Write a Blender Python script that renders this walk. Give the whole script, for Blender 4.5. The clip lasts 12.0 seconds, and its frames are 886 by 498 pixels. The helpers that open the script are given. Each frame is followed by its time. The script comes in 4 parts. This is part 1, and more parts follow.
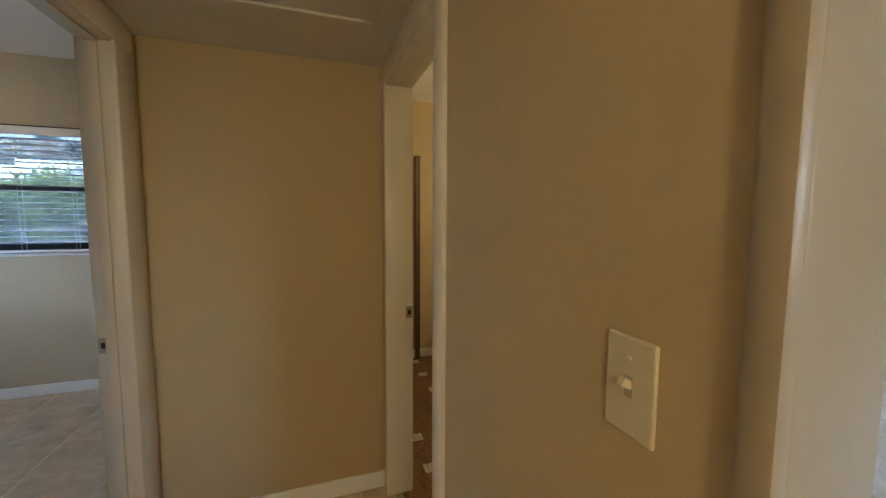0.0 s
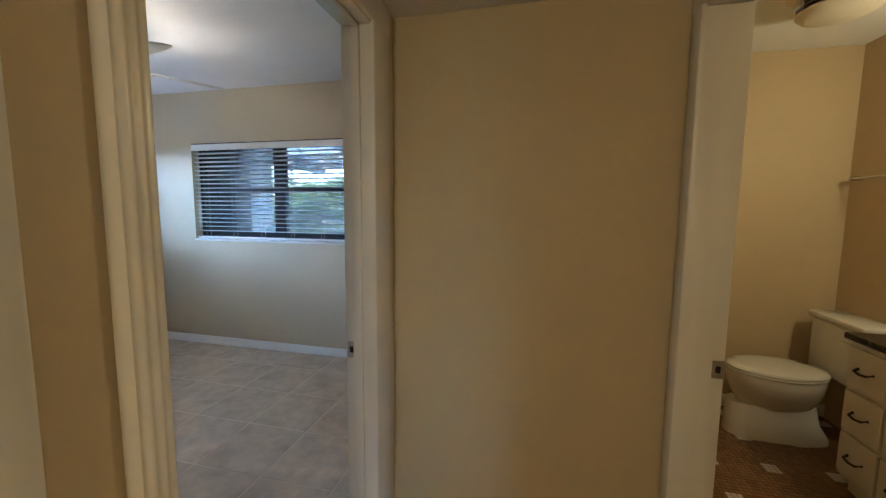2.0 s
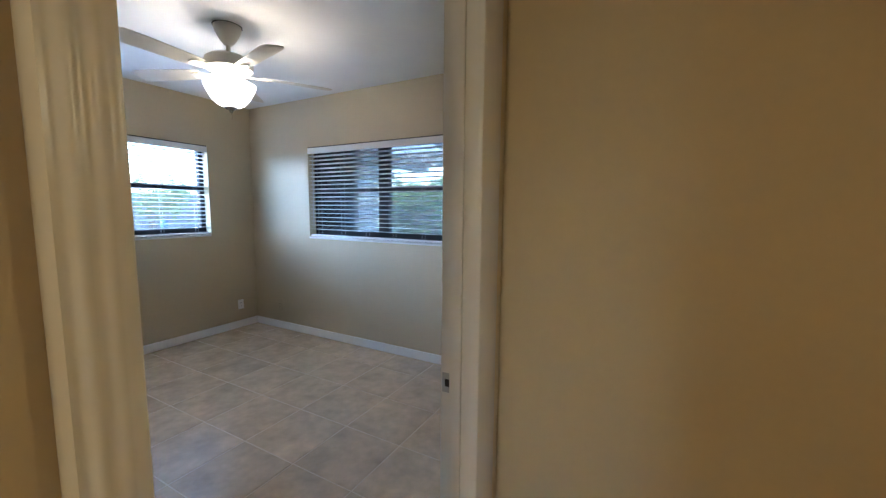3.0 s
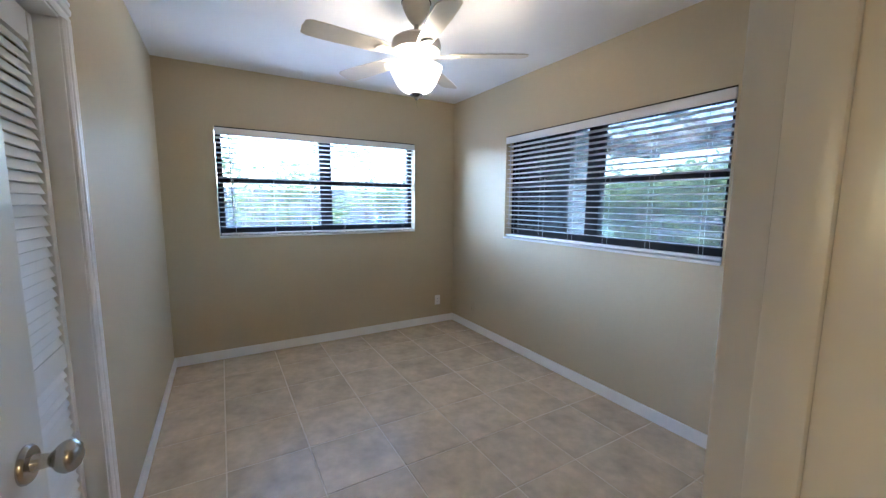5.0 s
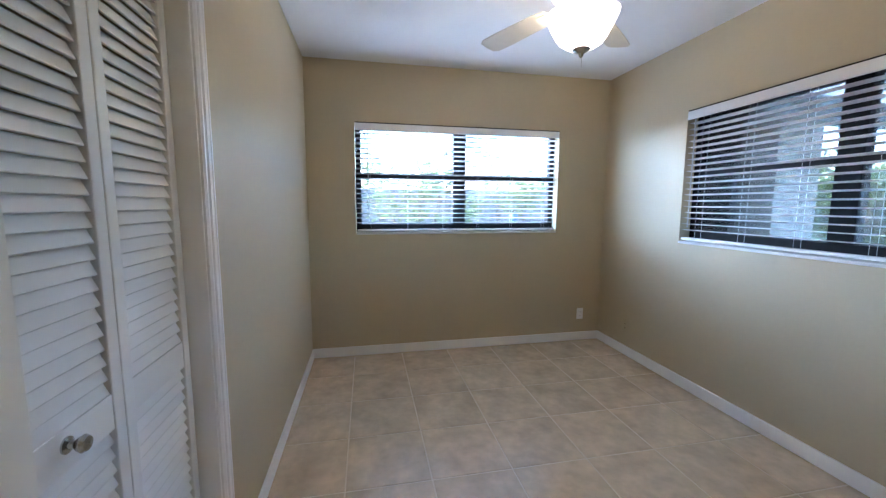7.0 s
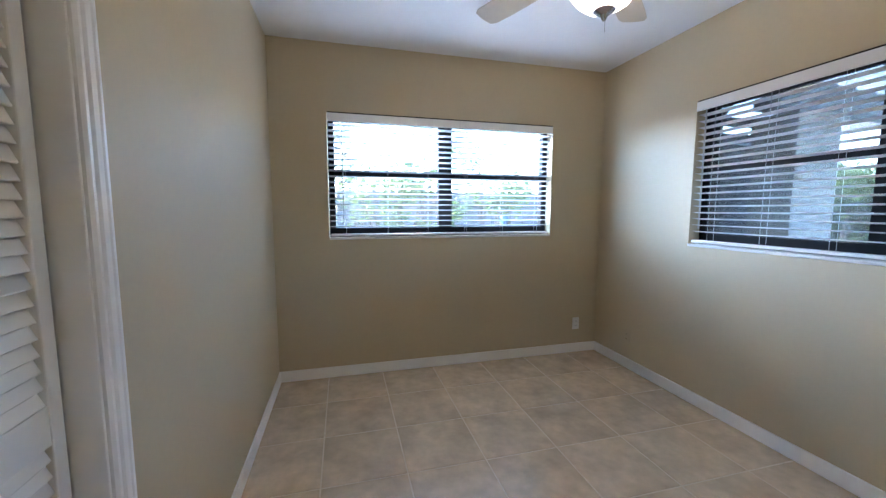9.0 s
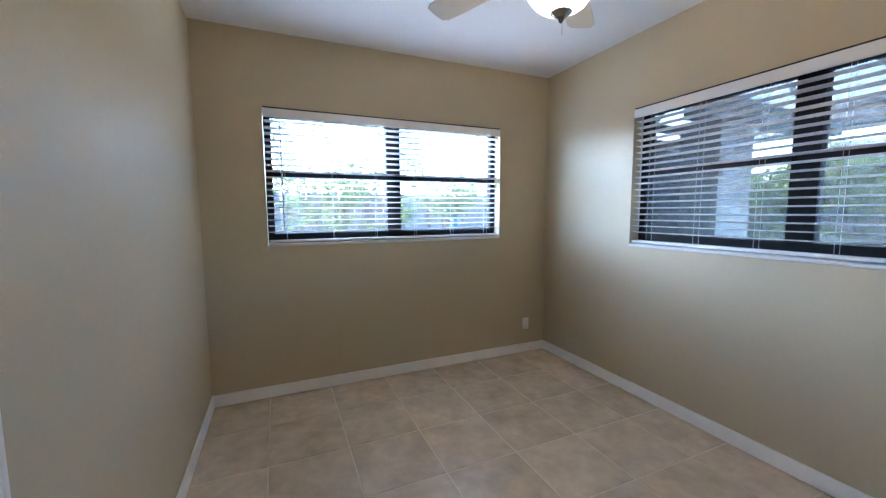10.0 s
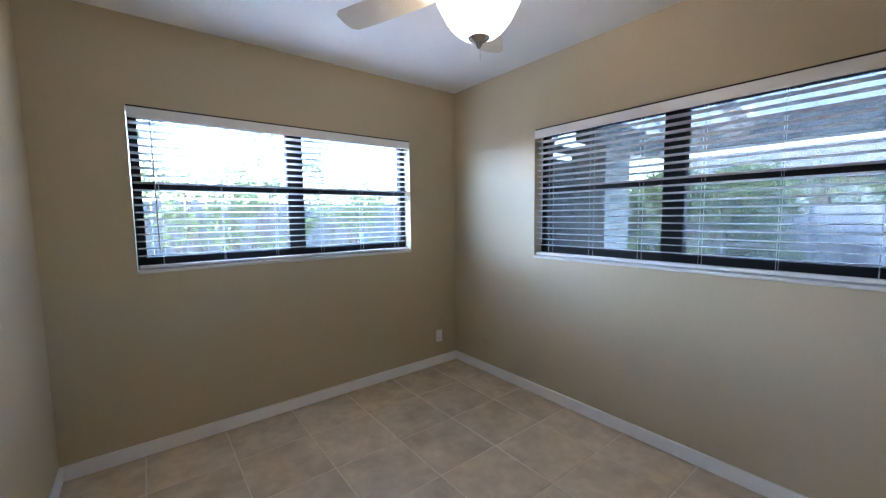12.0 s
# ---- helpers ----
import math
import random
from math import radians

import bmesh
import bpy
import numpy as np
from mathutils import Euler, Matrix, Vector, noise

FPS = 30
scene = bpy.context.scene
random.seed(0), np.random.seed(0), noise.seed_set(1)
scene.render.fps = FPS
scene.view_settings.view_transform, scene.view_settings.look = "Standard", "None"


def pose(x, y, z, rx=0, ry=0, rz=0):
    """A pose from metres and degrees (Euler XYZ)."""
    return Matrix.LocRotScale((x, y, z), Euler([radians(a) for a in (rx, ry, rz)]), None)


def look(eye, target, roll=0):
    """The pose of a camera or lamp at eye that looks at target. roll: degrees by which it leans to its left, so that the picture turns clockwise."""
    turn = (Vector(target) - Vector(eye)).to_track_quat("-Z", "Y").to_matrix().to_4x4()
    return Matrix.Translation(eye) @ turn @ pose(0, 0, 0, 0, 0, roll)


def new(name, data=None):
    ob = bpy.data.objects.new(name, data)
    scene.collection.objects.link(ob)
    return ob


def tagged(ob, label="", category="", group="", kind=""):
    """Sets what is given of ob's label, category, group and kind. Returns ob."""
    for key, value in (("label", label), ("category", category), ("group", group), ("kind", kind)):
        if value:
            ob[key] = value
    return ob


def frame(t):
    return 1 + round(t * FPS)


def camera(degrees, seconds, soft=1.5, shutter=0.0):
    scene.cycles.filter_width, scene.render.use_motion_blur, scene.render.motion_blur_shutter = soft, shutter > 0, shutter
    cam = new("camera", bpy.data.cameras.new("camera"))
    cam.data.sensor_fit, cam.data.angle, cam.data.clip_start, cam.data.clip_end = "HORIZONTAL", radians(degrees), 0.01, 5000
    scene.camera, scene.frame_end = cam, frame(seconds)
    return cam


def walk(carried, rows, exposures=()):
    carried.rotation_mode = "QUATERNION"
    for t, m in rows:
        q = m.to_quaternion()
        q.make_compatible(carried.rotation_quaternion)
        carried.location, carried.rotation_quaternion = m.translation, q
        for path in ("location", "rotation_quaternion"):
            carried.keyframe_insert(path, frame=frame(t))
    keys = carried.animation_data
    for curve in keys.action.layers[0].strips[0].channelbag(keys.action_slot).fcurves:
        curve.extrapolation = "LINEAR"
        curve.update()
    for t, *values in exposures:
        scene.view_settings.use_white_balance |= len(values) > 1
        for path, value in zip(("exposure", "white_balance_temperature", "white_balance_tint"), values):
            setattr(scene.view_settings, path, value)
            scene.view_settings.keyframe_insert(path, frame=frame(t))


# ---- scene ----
cam = camera(98.9, 12.0, soft=1.3)
PATH = [
    (0, (0.731, 1.262, 1.423), (1.375, 3.148, 1.251), 0.3),
    (0.5, (0.689, 1.339, 1.43), (1.069, 3.293, 1.24), 0.3),
    (1, (0.667, 1.477, 1.431), (0.762, 3.466, 1.242), 0.6),
    (1.5, (0.644, 1.622, 1.433), (0.457, 3.604, 1.24), 0.7),
    (2, (0.6, 1.762, 1.434), (0.139, 3.698, 1.231), 0.5),
    (2.5, (0.54, 1.899, 1.435), (-0.168, 3.758, 1.227), 0.4),
    (3, (0.472, 2.029, 1.437), (-0.478, 3.777, 1.227), 0.5),
    (3.2, (0.44, 2.072, 1.437), (-0.6, 3.768, 1.23), 0.7),
    (4.8, (0.152, 2.547, 1.448), (-1.509, 3.634, 1.208), 0.3),
    (5, (0.125, 2.578, 1.447), (-1.589, 3.579, 1.205), 0.4),
    (5.5, (0.027, 2.625, 1.427), (-1.798, 3.408, 1.185), 0.4),
    (6, (-0.09, 2.646, 1.408), (-1.989, 3.226, 1.17), 0.3),
    (6.5, (-0.223, 2.651, 1.389), (-2.162, 3.085, 1.157), 0.3),
    (7, (-0.332, 2.653, 1.383), (-2.279, 3.045, 1.152), 0.3),
    (7.2, (-0.372, 2.647, 1.382), (-2.318, 3.044, 1.15), 0.3),
    (9, (-0.698, 2.662, 1.348), (-2.622, 3.171, 1.145), 0.1),
    (9.5, (-0.752, 2.669, 1.339), (-2.642, 3.294, 1.151), -0.1),
    (10, (-0.81, 2.631, 1.359), (-2.636, 3.424, 1.164), -0.3),
    (10.5, (-0.85, 2.647, 1.351), (-2.618, 3.564, 1.176), -0.5),
    (11, (-0.87, 2.665, 1.405), (-2.582, 3.681, 1.212), -0.4),
    (11.5, (-0.871, 2.69, 1.407), (-2.532, 3.791, 1.233), -0.6),
    (12, (-0.927, 2.611, 1.437), (-2.495, 3.84, 1.263), -0.7),
]
walk(cam, [(t, look(eye, target, roll)) for t, eye, target, roll in PATH], [(0, 4.95, 5300, 15), (1, 5.0, 5090, 14.5), (3, 5.05, 4920, 15.5), (5, 5.30, 5060, 17), (9.5, 5.20, 5270, 18), (12, 5.02, 5310, 19)])

# ---- world and sun ----
world = bpy.data.worlds.new("world")
scene.world = world
world.use_nodes = True
wn = world.node_tree.nodes
sky = wn.new("ShaderNodeTexSky")
sky.sky_type = "NISHITA"
sky.sun_disc = False
SUN_ELEV, SUN_ROT = radians(19), radians(216)
sky.sun_elevation, sky.sun_rotation = SUN_ELEV, SUN_ROT
world.node_tree.links.new(sky.outputs[0], wn["Background"].inputs[0])
sky.dust_density, sky.ozone_density = 1.0, 2.0
wn["Background"].inputs[1].default_value = 0.15

sun = new("sun", bpy.data.lights.new("sun", "SUN"))
sun.data.energy, sun.data.angle, sun.data.color = 1.15, radians(54), (0.55, 0.78, 1.0)
sun_dir = Vector((math.sin(SUN_ROT) * math.cos(SUN_ELEV), math.cos(SUN_ROT) * math.cos(SUN_ELEV), math.sin(SUN_ELEV)))
sun.matrix_world = look(sun_dir * 40, (0, 0, 0))


def lamp(name, place, power, color, radius):
    ob = new(name, bpy.data.lights.new(name, "POINT"))
    ob.data.energy, ob.data.color, ob.data.shadow_soft_size = power, color, radius
    ob.location = place
    return ob


FAN = (-1.985, 3.620)
for dx, dy in ((0.10, 0.03), (-0.08, 0.07), (-0.03, -0.10)):
    lamp("fan_bulb", (FAN[0] + dx, FAN[1] + dy, 2.243), 0.17, (1.0, 0.77, 0.48), 0.03)
lamp("hall_bulb", (0.36, -0.2, 1.98), 1.14, (1.0, 0.77, 0.36), 0.15)
lamp("bath_bulb", (2.5, 3.5, 2.0), 0.70, (1.0, 0.76, 0.34), 0.06)


# ---- materials ----
def mat(name, color, rough=0.5, metal=0.0, grain=0.0, grain_scale=60.0, stain=0.06, stain_scale=3.0, bump=0.0, bump_scale=200.0,
        spec=0.5, island=False, vary=0.0, emit=0.0, emit_color=None, coat=0.0, stretch=(1, 1, 1)):
    m = bpy.data.materials.new(name)
    m.use_nodes = True
    nt = m.node_tree
    b = nt.nodes["Principled BSDF"]
    b.inputs["Roughness"].default_value = rough
    b.inputs["Metallic"].default_value = metal
    b.inputs["Specular IOR Level"].default_value = spec
    b.inputs["Coat Weight"].default_value = coat
    tc = nt.nodes.new("ShaderNodeTexCoord")
    mp = nt.nodes.new("ShaderNodeMapping")
    mp.inputs["Scale"].default_value = stretch
    nt.links.new(tc.outputs["Object"], mp.inputs["Vector"])
    coords = mp.outputs[0]
    if vary and not island:  # no two pieces share a pattern
        shift = nt.nodes.new("ShaderNodeVectorMath")
        shift.operation = "MULTIPLY_ADD"
        nt.links.new(nt.nodes.new("ShaderNodeObjectInfo").outputs["Random"], shift.inputs[0])
        shift.inputs[1].default_value = (41.0, 23.0, 17.0)
        nt.links.new(coords, shift.inputs[2])
        coords = shift.outputs[0]

    def noise_tex(scale, detail=4):
        n = nt.nodes.new("ShaderNodeTexNoise")
        n.inputs["Scale"].default_value, n.inputs["Detail"].default_value = scale, detail
        nt.links.new(coords, n.inputs["Vector"])
        return n

    def scaled(value, low, high):
        r = nt.nodes.new("ShaderNodeMapRange")
        r.inputs["To Min"].default_value, r.inputs["To Max"].default_value = low, high
        r.inputs["From Min"].default_value, r.inputs["From Max"].default_value = 0.25, 0.75
        nt.links.new(value, r.inputs["Value"])
        return r.outputs[0]

    def times(a, c):
        n = nt.nodes.new("ShaderNodeMath")
        n.operation = "MULTIPLY"
        nt.links.new(a, n.inputs[0])
        nt.links.new(c, n.inputs[1])
        return n.outputs[0]

    value = scaled(noise_tex(stain_scale).outputs["Fac"], 1 - stain, 1 + stain)
    if grain:
        value = times(value, scaled(noise_tex(grain_scale).outputs["Fac"], 1 - grain, 1 + grain))
    if vary:
        src = nt.nodes.new("ShaderNodeNewGeometry").outputs["Random Per Island"] if island else nt.nodes.new("ShaderNodeObjectInfo").outputs["Random"]
        r = nt.nodes.new("ShaderNodeMapRange")
        r.inputs["To Min"].default_value, r.inputs["To Max"].default_value = 1 - vary, 1 + vary
        nt.links.new(src, r.inputs["Value"])
        value = times(value, r.outputs[0])
    mix = nt.nodes.new("ShaderNodeMix")
    mix.data_type, mix.blend_type = "RGBA", "MULTIPLY"
    mix.inputs["Factor"].default_value = 1.0
    mix.inputs["A"].default_value = (*color, 1)
    nt.links.new(value, mix.inputs["B"])
    nt.links.new(mix.outputs["Result"], b.inputs["Base Color"])
    if bump:
        bp = nt.nodes.new("ShaderNodeBump")
        bp.inputs["Strength"].default_value, bp.inputs["Distance"].default_value = bump, 0.004
        nt.links.new(noise_tex(bump_scale, 3).outputs["Fac"], bp.inputs["Height"])
        nt.links.new(bp.outputs[0], b.inputs["Normal"])
    if emit:
        b.inputs["Emission Color"].default_value = (*(emit_color or color), 1)
        b.inputs["Emission Strength"].default_value = emit
    return m


def glass_mat(name, tint=(0.93, 0.96, 0.97), veil=0.0):
    m = bpy.data.materials.new(name)
    m.use_nodes = True
    nt = m.node_tree
    out = nt.nodes["Material Output"]
    tr = nt.nodes.new("ShaderNodeBsdfTransparent")
    tr.inputs[0].default_value = (*tint, 1)
    gl = nt.nodes.new("ShaderNodeBsdfGlossy")
    gl.inputs["Roughness"].default_value = 0.01
    fr = nt.nodes.new("ShaderNodeFresnel")
    fr.inputs[0].default_value = 1.5
    mx = nt.nodes.new("ShaderNodeMixShader")
    nt.links.new(fr.outputs[0], mx.inputs[0])
    if veil:  # insect mesh and washed-out haze, both mixed into the pane
        ms, m2 = nt.nodes.new("ShaderNodeBsdfTranslucent"), nt.nodes.new("ShaderNodeMixShader")
        ms.inputs[0].default_value = (0.5, 0.5, 0.5, 1)
        m2.inputs[0].default_value = veil
        nt.links.new(tr.outputs[0], m2.inputs[1])
        nt.links.new(ms.outputs[0], m2.inputs[2])
        tr = m2
    nt.links.new(tr.outputs[0], mx.inputs[1])
    nt.links.new(gl.outputs[0], mx.inputs[2])
    nt.links.new(mx.outputs[0], out.inputs[0])
    return m


WALL = mat("tan_wall_paint", (0.54, 0.452, 0.29), 0.56, stain=0.03, stain_scale=1.2, grain=0.015, grain_scale=40, bump=0.05, bump_scale=160, spec=0.6)
HALLWALL = mat("tan_flat_wall_paint", (0.53, 0.415, 0.235), 0.55, stain=0.035, stain_scale=1.5, grain=0.015, grain_scale=40, bump=0.04, bump_scale=160, spec=0.35)
CEIL = mat("white_ceiling_paint", (0.86, 0.86, 0.85), 0.7, stain=0.025, bump=0.35, bump_scale=55)
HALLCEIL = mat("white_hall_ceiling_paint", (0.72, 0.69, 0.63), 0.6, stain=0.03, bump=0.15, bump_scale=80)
TRIM = mat("white_gloss_trim_paint", (0.92, 0.91, 0.89), 0.30, stain=0.03, stain_scale=5, bump=0.05, bump_scale=30)
JAMB = mat("cream_gloss_jamb_paint", (0.74, 0.69, 0.60), 0.27, stain=0.05, stain_scale=6, grain=0.03, grain_scale=25, bump=0.28, bump_scale=26, stretch=(1, 1, 0.12))
# tan jamb colour darkened to stand in for weaker light at the living doorway
DIMJAMB = mat("dimmed_tan_jamb_paint", (0.38, 0.32, 0.23), 0.35, stain=0.05, stain_scale=6, bump=0.2, bump_scale=26, stretch=(1, 1, 0.12))
DOORW = mat("white_door_paint", (0.76, 0.75, 0.71), 0.32, stain=0.03, bump=0.04, bump_scale=60, stretch=(1, 1, 0.2))
LOUVRE = mat("white_louvre_paint", (0.78, 0.77, 0.74), 0.55, stain=0.02, vary=0.02, spec=0.3)
TILE = mat("beige_ceramic_tile", (0.64, 0.515, 0.365), 0.27, stain=0.19, stain_scale=5.0, grain=0.10, grain_scale=16, bump=0.08, bump_scale=45, vary=0.05)
GROUT = mat("pale_grout", (0.70, 0.60, 0.46), 0.8, stain=0.08, grain=0.1, grain_scale=120)
MOSAIC = mat("brown_mosaic", (0.21, 0.115, 0.052), 0.35, stain=0.15, vary=0.25, island=True)
MOSAICW = mat("white_mosaic", (0.62, 0.57, 0.48), 0.35, stain=0.05, vary=0.06, island=True)
BGROUT = mat("brown_grout", (0.16, 0.095, 0.05), 0.85)
BLIND = mat("white_blind_slat", (0.87, 0.87, 0.87), 0.35, stain=0.015, stain_scale=9)
CORD = mat("white_blind_cord", (0.62, 0.62, 0.62), 0.7)
FRAME = mat("dark_bronze_aluminium", (0.008, 0.008, 0.009), 0.6, stain=0.1, spec=0.15)
SILL = mat("white_sill_paint", (0.76, 0.75, 0.73), 0.35, stain=0.04)
# pane tints darken the over-bright view outdoors; the veil adds pale haze
GLASS = glass_mat("dimmed_yard_glass", (0.70, 0.70, 0.70), 0.013)
GREYGLASS = glass_mat("dimmed_screened_glass", (0.49, 0.49, 0.49), 0.075)
NICKEL = mat("satin_nickel", (0.50, 0.48, 0.45), 0.25, metal=1.0, stain=0.05)
STEEL = mat("worn_strike_steel", (0.42, 0.40, 0.37), 0.35, metal=1.0, stain=0.1, stain_scale=40)
DARK = mat("dark_recess", (0.012, 0.010, 0.009), 0.8)
PLATE = mat("almond_switch_plastic", (0.66, 0.58, 0.40), 0.3, stain=0.02)
WPLATE = mat("white_outlet_plastic", (0.90, 0.89, 0.86), 0.3, stain=0.02)
FANBODY = mat("cream_fan_metal", (0.62, 0.58, 0.50), 0.35, metal=0.0, stain=0.03)
BLADE = mat("cream_fan_blade", (0.66, 0.60, 0.48), 0.42, stain=0.04, grain=0.03, grain_scale=20)
BOWL = mat("lit_frosted_bowl", (0.9, 0.87, 0.8), 0.4, emit=0.17, emit_color=(1.0, 0.85, 0.62))
PORCELAIN = mat("white_porcelain", (0.70, 0.67, 0.60), 0.12, stain=0.02, coat=0.4)
COUNTER = mat("dark_counter", (0.03, 0.024, 0.02), 0.2, stain=0.3, stain_scale=30)
VANITY = mat("white_vanity_paint", (0.68, 0.65, 0.58), 0.4, stain=0.03)
BLACK = mat("black_pull", (0.02, 0.018, 0.016), 0.4, metal=0.5)
CHROME = mat("chrome", (0.7, 0.7, 0.7), 0.1, metal=1.0)
BRONZE = mat("dark_bronze_post_metal", (0.10, 0.07, 0.04), 0.45, metal=0.4, stain=0.1)
VENTDARK = mat("dark_vent_gap", (0.03, 0.022, 0.014), 0.5)
LENS = mat("cream_frosted_lens", (0.66, 0.60, 0.48), 0.3, stain=0.03)
STUCCO = mat("pale_stucco", (0.66, 0.62, 0.56), 0.85, stain=0.06, bump=0.25, bump_scale=70)
PORCHCEIL = mat("grey_porch_beam_paint", (0.40, 0.40, 0.40), 0.6, stain=0.06, vary=0.04)
PORCHPANEL = mat("pale_translucent_porch_panel", (0.72, 0.72, 0.71), 0.6, stain=0.05)
_nt = PORCHPANEL.node_tree
_tl, _mx = _nt.nodes.new("ShaderNodeBsdfTranslucent"), _nt.nodes.new("ShaderNodeMixShader")
_tl.inputs[0].default_value = (0.88, 0.84, 0.78, 1)
_mx.inputs[0].default_value = 0.88
_nt.links.new(_nt.nodes["Principled BSDF"].outputs[0], _mx.inputs[1])
_nt.links.new(_tl.outputs[0], _mx.inputs[2])
_nt.links.new(_mx.outputs[0], _nt.nodes["Material Output"].inputs[0])
DARKMETAL = mat("dark_screen_metal", (0.03, 0.034, 0.04), 0.5, metal=0.3)
SCREEN = mat("grey_louvre_panel", (0.20, 0.20, 0.21), 0.5, stain=0.2)
RAIL = mat("grey_painted_rail", (0.035, 0.037, 0.04), 0.5, stain=0.1)
CONCRETE = mat("pale_concrete", (0.66, 0.64, 0.60), 0.85, stain=0.15, grain=0.08, bump=0.3, bump_scale=80)
GRASS = mat("lawn", (0.075, 0.12, 0.035), 0.9, stain=0.35, stain_scale=1.5, grain=0.3, grain_scale=40, bump=0.6, bump_scale=60)
FENCEW = mat("weathered_grey_fence_board", (0.20, 0.18, 0.165), 0.85, stain=0.12, grain=0.15, grain_scale=30, vary=0.14, stretch=(1, 1, 0.1), bump=0.3, bump_scale=60)
LEAF = mat("green_leaf", (0.12, 0.145, 0.05), 0.75, stain=0.25, vary=0.45, island=True, spec=0.2)
LEAFL = mat("light_green_leaf", (0.165, 0.185, 0.07), 0.75, stain=0.25, vary=0.4, island=True, spec=0.2)
for _m in (LEAF, LEAFL):  # thin leaves let light through
    _nt = _m.node_tree
    _tl, _mx = _nt.nodes.new("ShaderNodeBsdfTranslucent"), _nt.nodes.new("ShaderNodeMixShader")
    _tl.inputs[0].default_value = (0.30, 0.36, 0.14, 1)
    _mx.inputs[0].default_value = 0.5
    _nt.links.new(_nt.nodes["Principled BSDF"].outputs[0], _mx.inputs[1])
    _nt.links.new(_tl.outputs[0], _mx.inputs[2])
    _nt.links.new(_mx.outputs[0], _nt.nodes["Material Output"].inputs[0])
BARK = mat("grey_bark", (0.16, 0.13, 0.10), 0.9, stain=0.2, bump=0.6, bump_scale=40, stretch=(1, 1, 0.2))
BLUEPOT = mat("blue_plastic", (0.10, 0.22, 0.45), 0.4)
GREYDISC = mat("grey_plastic_disc", (0.035, 0.035, 0.037), 0.5)
PALEVINYL = mat("grey_white_vinyl_fence", (0.27, 0.265, 0.26), 0.5, stain=0.06, vary=0.06)
ROOF = mat("grey_shingle", (0.2, 0.19, 0.18), 0.9, stain=0.2)


# ---- mesh helpers ----
def box(bm, x0, y0, z0, x1, y1, z1, bevel=0.0, seg=2):
    vs = [bm.verts.new(v) for v in ((x0, y0, z0), (x1, y0, z0), (x1, y1, z0), (x0, y1, z0), (x0, y0, z1), (x1, y0, z1), (x1, y1, z1), (x0, y1, z1))]
    fs = [bm.faces.new([vs[i] for i in f]) for f in ((3, 2, 1, 0), (4, 5, 6, 7), (0, 1, 5, 4), (1, 2, 6, 5), (2, 3, 7, 6), (3, 0, 4, 7))]
    if bevel:
        es = {e for f in fs for e in f.edges}
        bmesh.ops.bevel(bm, geom=list(es), offset=bevel, segments=seg, profile=0.5, affect="EDGES")
    return bm


def boxed(*a, **k):
    return box(bmesh.new(), *a, **k)


def lathe(profile, n=32, bm=None, center=(0, 0, 0), axis="z"):
    """A solid of revolution from (radius, height) pairs."""
    bm = bm or bmesh.new()
    rings = []
    for r, hgt in profile:
        ring = []
        for i in range(n):
            a = 2 * math.pi * i / n
            p = (r * math.cos(a), r * math.sin(a), hgt)
            if axis == "x":
                p = (hgt, r * math.cos(a), r * math.sin(a))
            elif axis == "y":
                p = (r * math.cos(a), hgt, r * math.sin(a))
            ring.append(bm.verts.new((p[0] + center[0], p[1] + center[1], p[2] + center[2])))
        rings.append(ring)
    for a, b in zip(rings, rings[1:]):
        for i in range(n):
            bm.faces.new((a[i], a[(i + 1) % n], b[(i + 1) % n], b[i]))
    bm.faces.new(rings[0])
    bm.faces.new(rings[-1])
    bmesh.ops.recalc_face_normals(bm, faces=bm.faces)
    return bm


def sweep(points, radius, n=8, bm=None):
    """A round bar along points; radius is one number or one for each point."""
    bm = bm or bmesh.new()
    radii = radius if isinstance(radius, (list, tuple)) else [radius] * len(points)
    pts = [Vector(p) for p in points]
    rings = []
    for i, p in enumerate(pts):
        d = (pts[min(i + 1, len(pts) - 1)] - pts[max(i - 1, 0)]).normalized()
        u = d.orthogonal().normalized()
        v = d.cross(u)
        rings.append([bm.verts.new(p + radii[i] * (math.cos(2 * math.pi * k / n) * u + math.sin(2 * math.pi * k / n) * v)) for k in range(n)])
    for a, b in zip(rings, rings[1:]):
        best = min(range(n), key=lambda s: (a[0].co - b[s].co).length)
        for k in range(n):
            bm.faces.new((a[k], a[(k + 1) % n], b[(k + 1 + best) % n], b[(k + best) % n]))
    bm.faces.new(rings[0])
    bm.faces.new(rings[-1])
    bmesh.ops.recalc_face_normals(bm, faces=bm.faces)
    return bm


def prism(outline, z0, z1, place=None, bm=None):
    """Extrudes a 2D outline between two heights; place maps (u, v, w) to the world."""
    bm = bm or bmesh.new()
    place = place or (lambda u, v, w: (u, v, w))
    a = [bm.verts.new(place(u, v, z0)) for u, v in outline]
    b = [bm.verts.new(place(u, v, z1)) for u, v in outline]
    n = len(outline)
    for i in range(n):
        bm.faces.new((a[i], a[(i + 1) % n], b[(i + 1) % n], b[i]))
    bm.faces.new(a)
    bm.faces.new(b)
    bmesh.ops.recalc_face_normals(bm, faces=bm.faces)
    return bm


def mesh_of(name, bm, material, smooth=None):
    me = bpy.data.meshes.new(name)
    bm.to_mesh(me)
    bm.free()
    me.materials.append(material)
    if smooth:
        for p in me.polygons:
            p.use_smooth = True
        me.set_sharp_from_angle(angle=radians(smooth))
    return me


def part(name, bm, material, parent=None, label="", smooth=None):
    ob = new(name, mesh_of(name, bm, material, smooth))
    if parent:
        ob.parent = parent
    if label:
        ob["label"] = label
    return ob


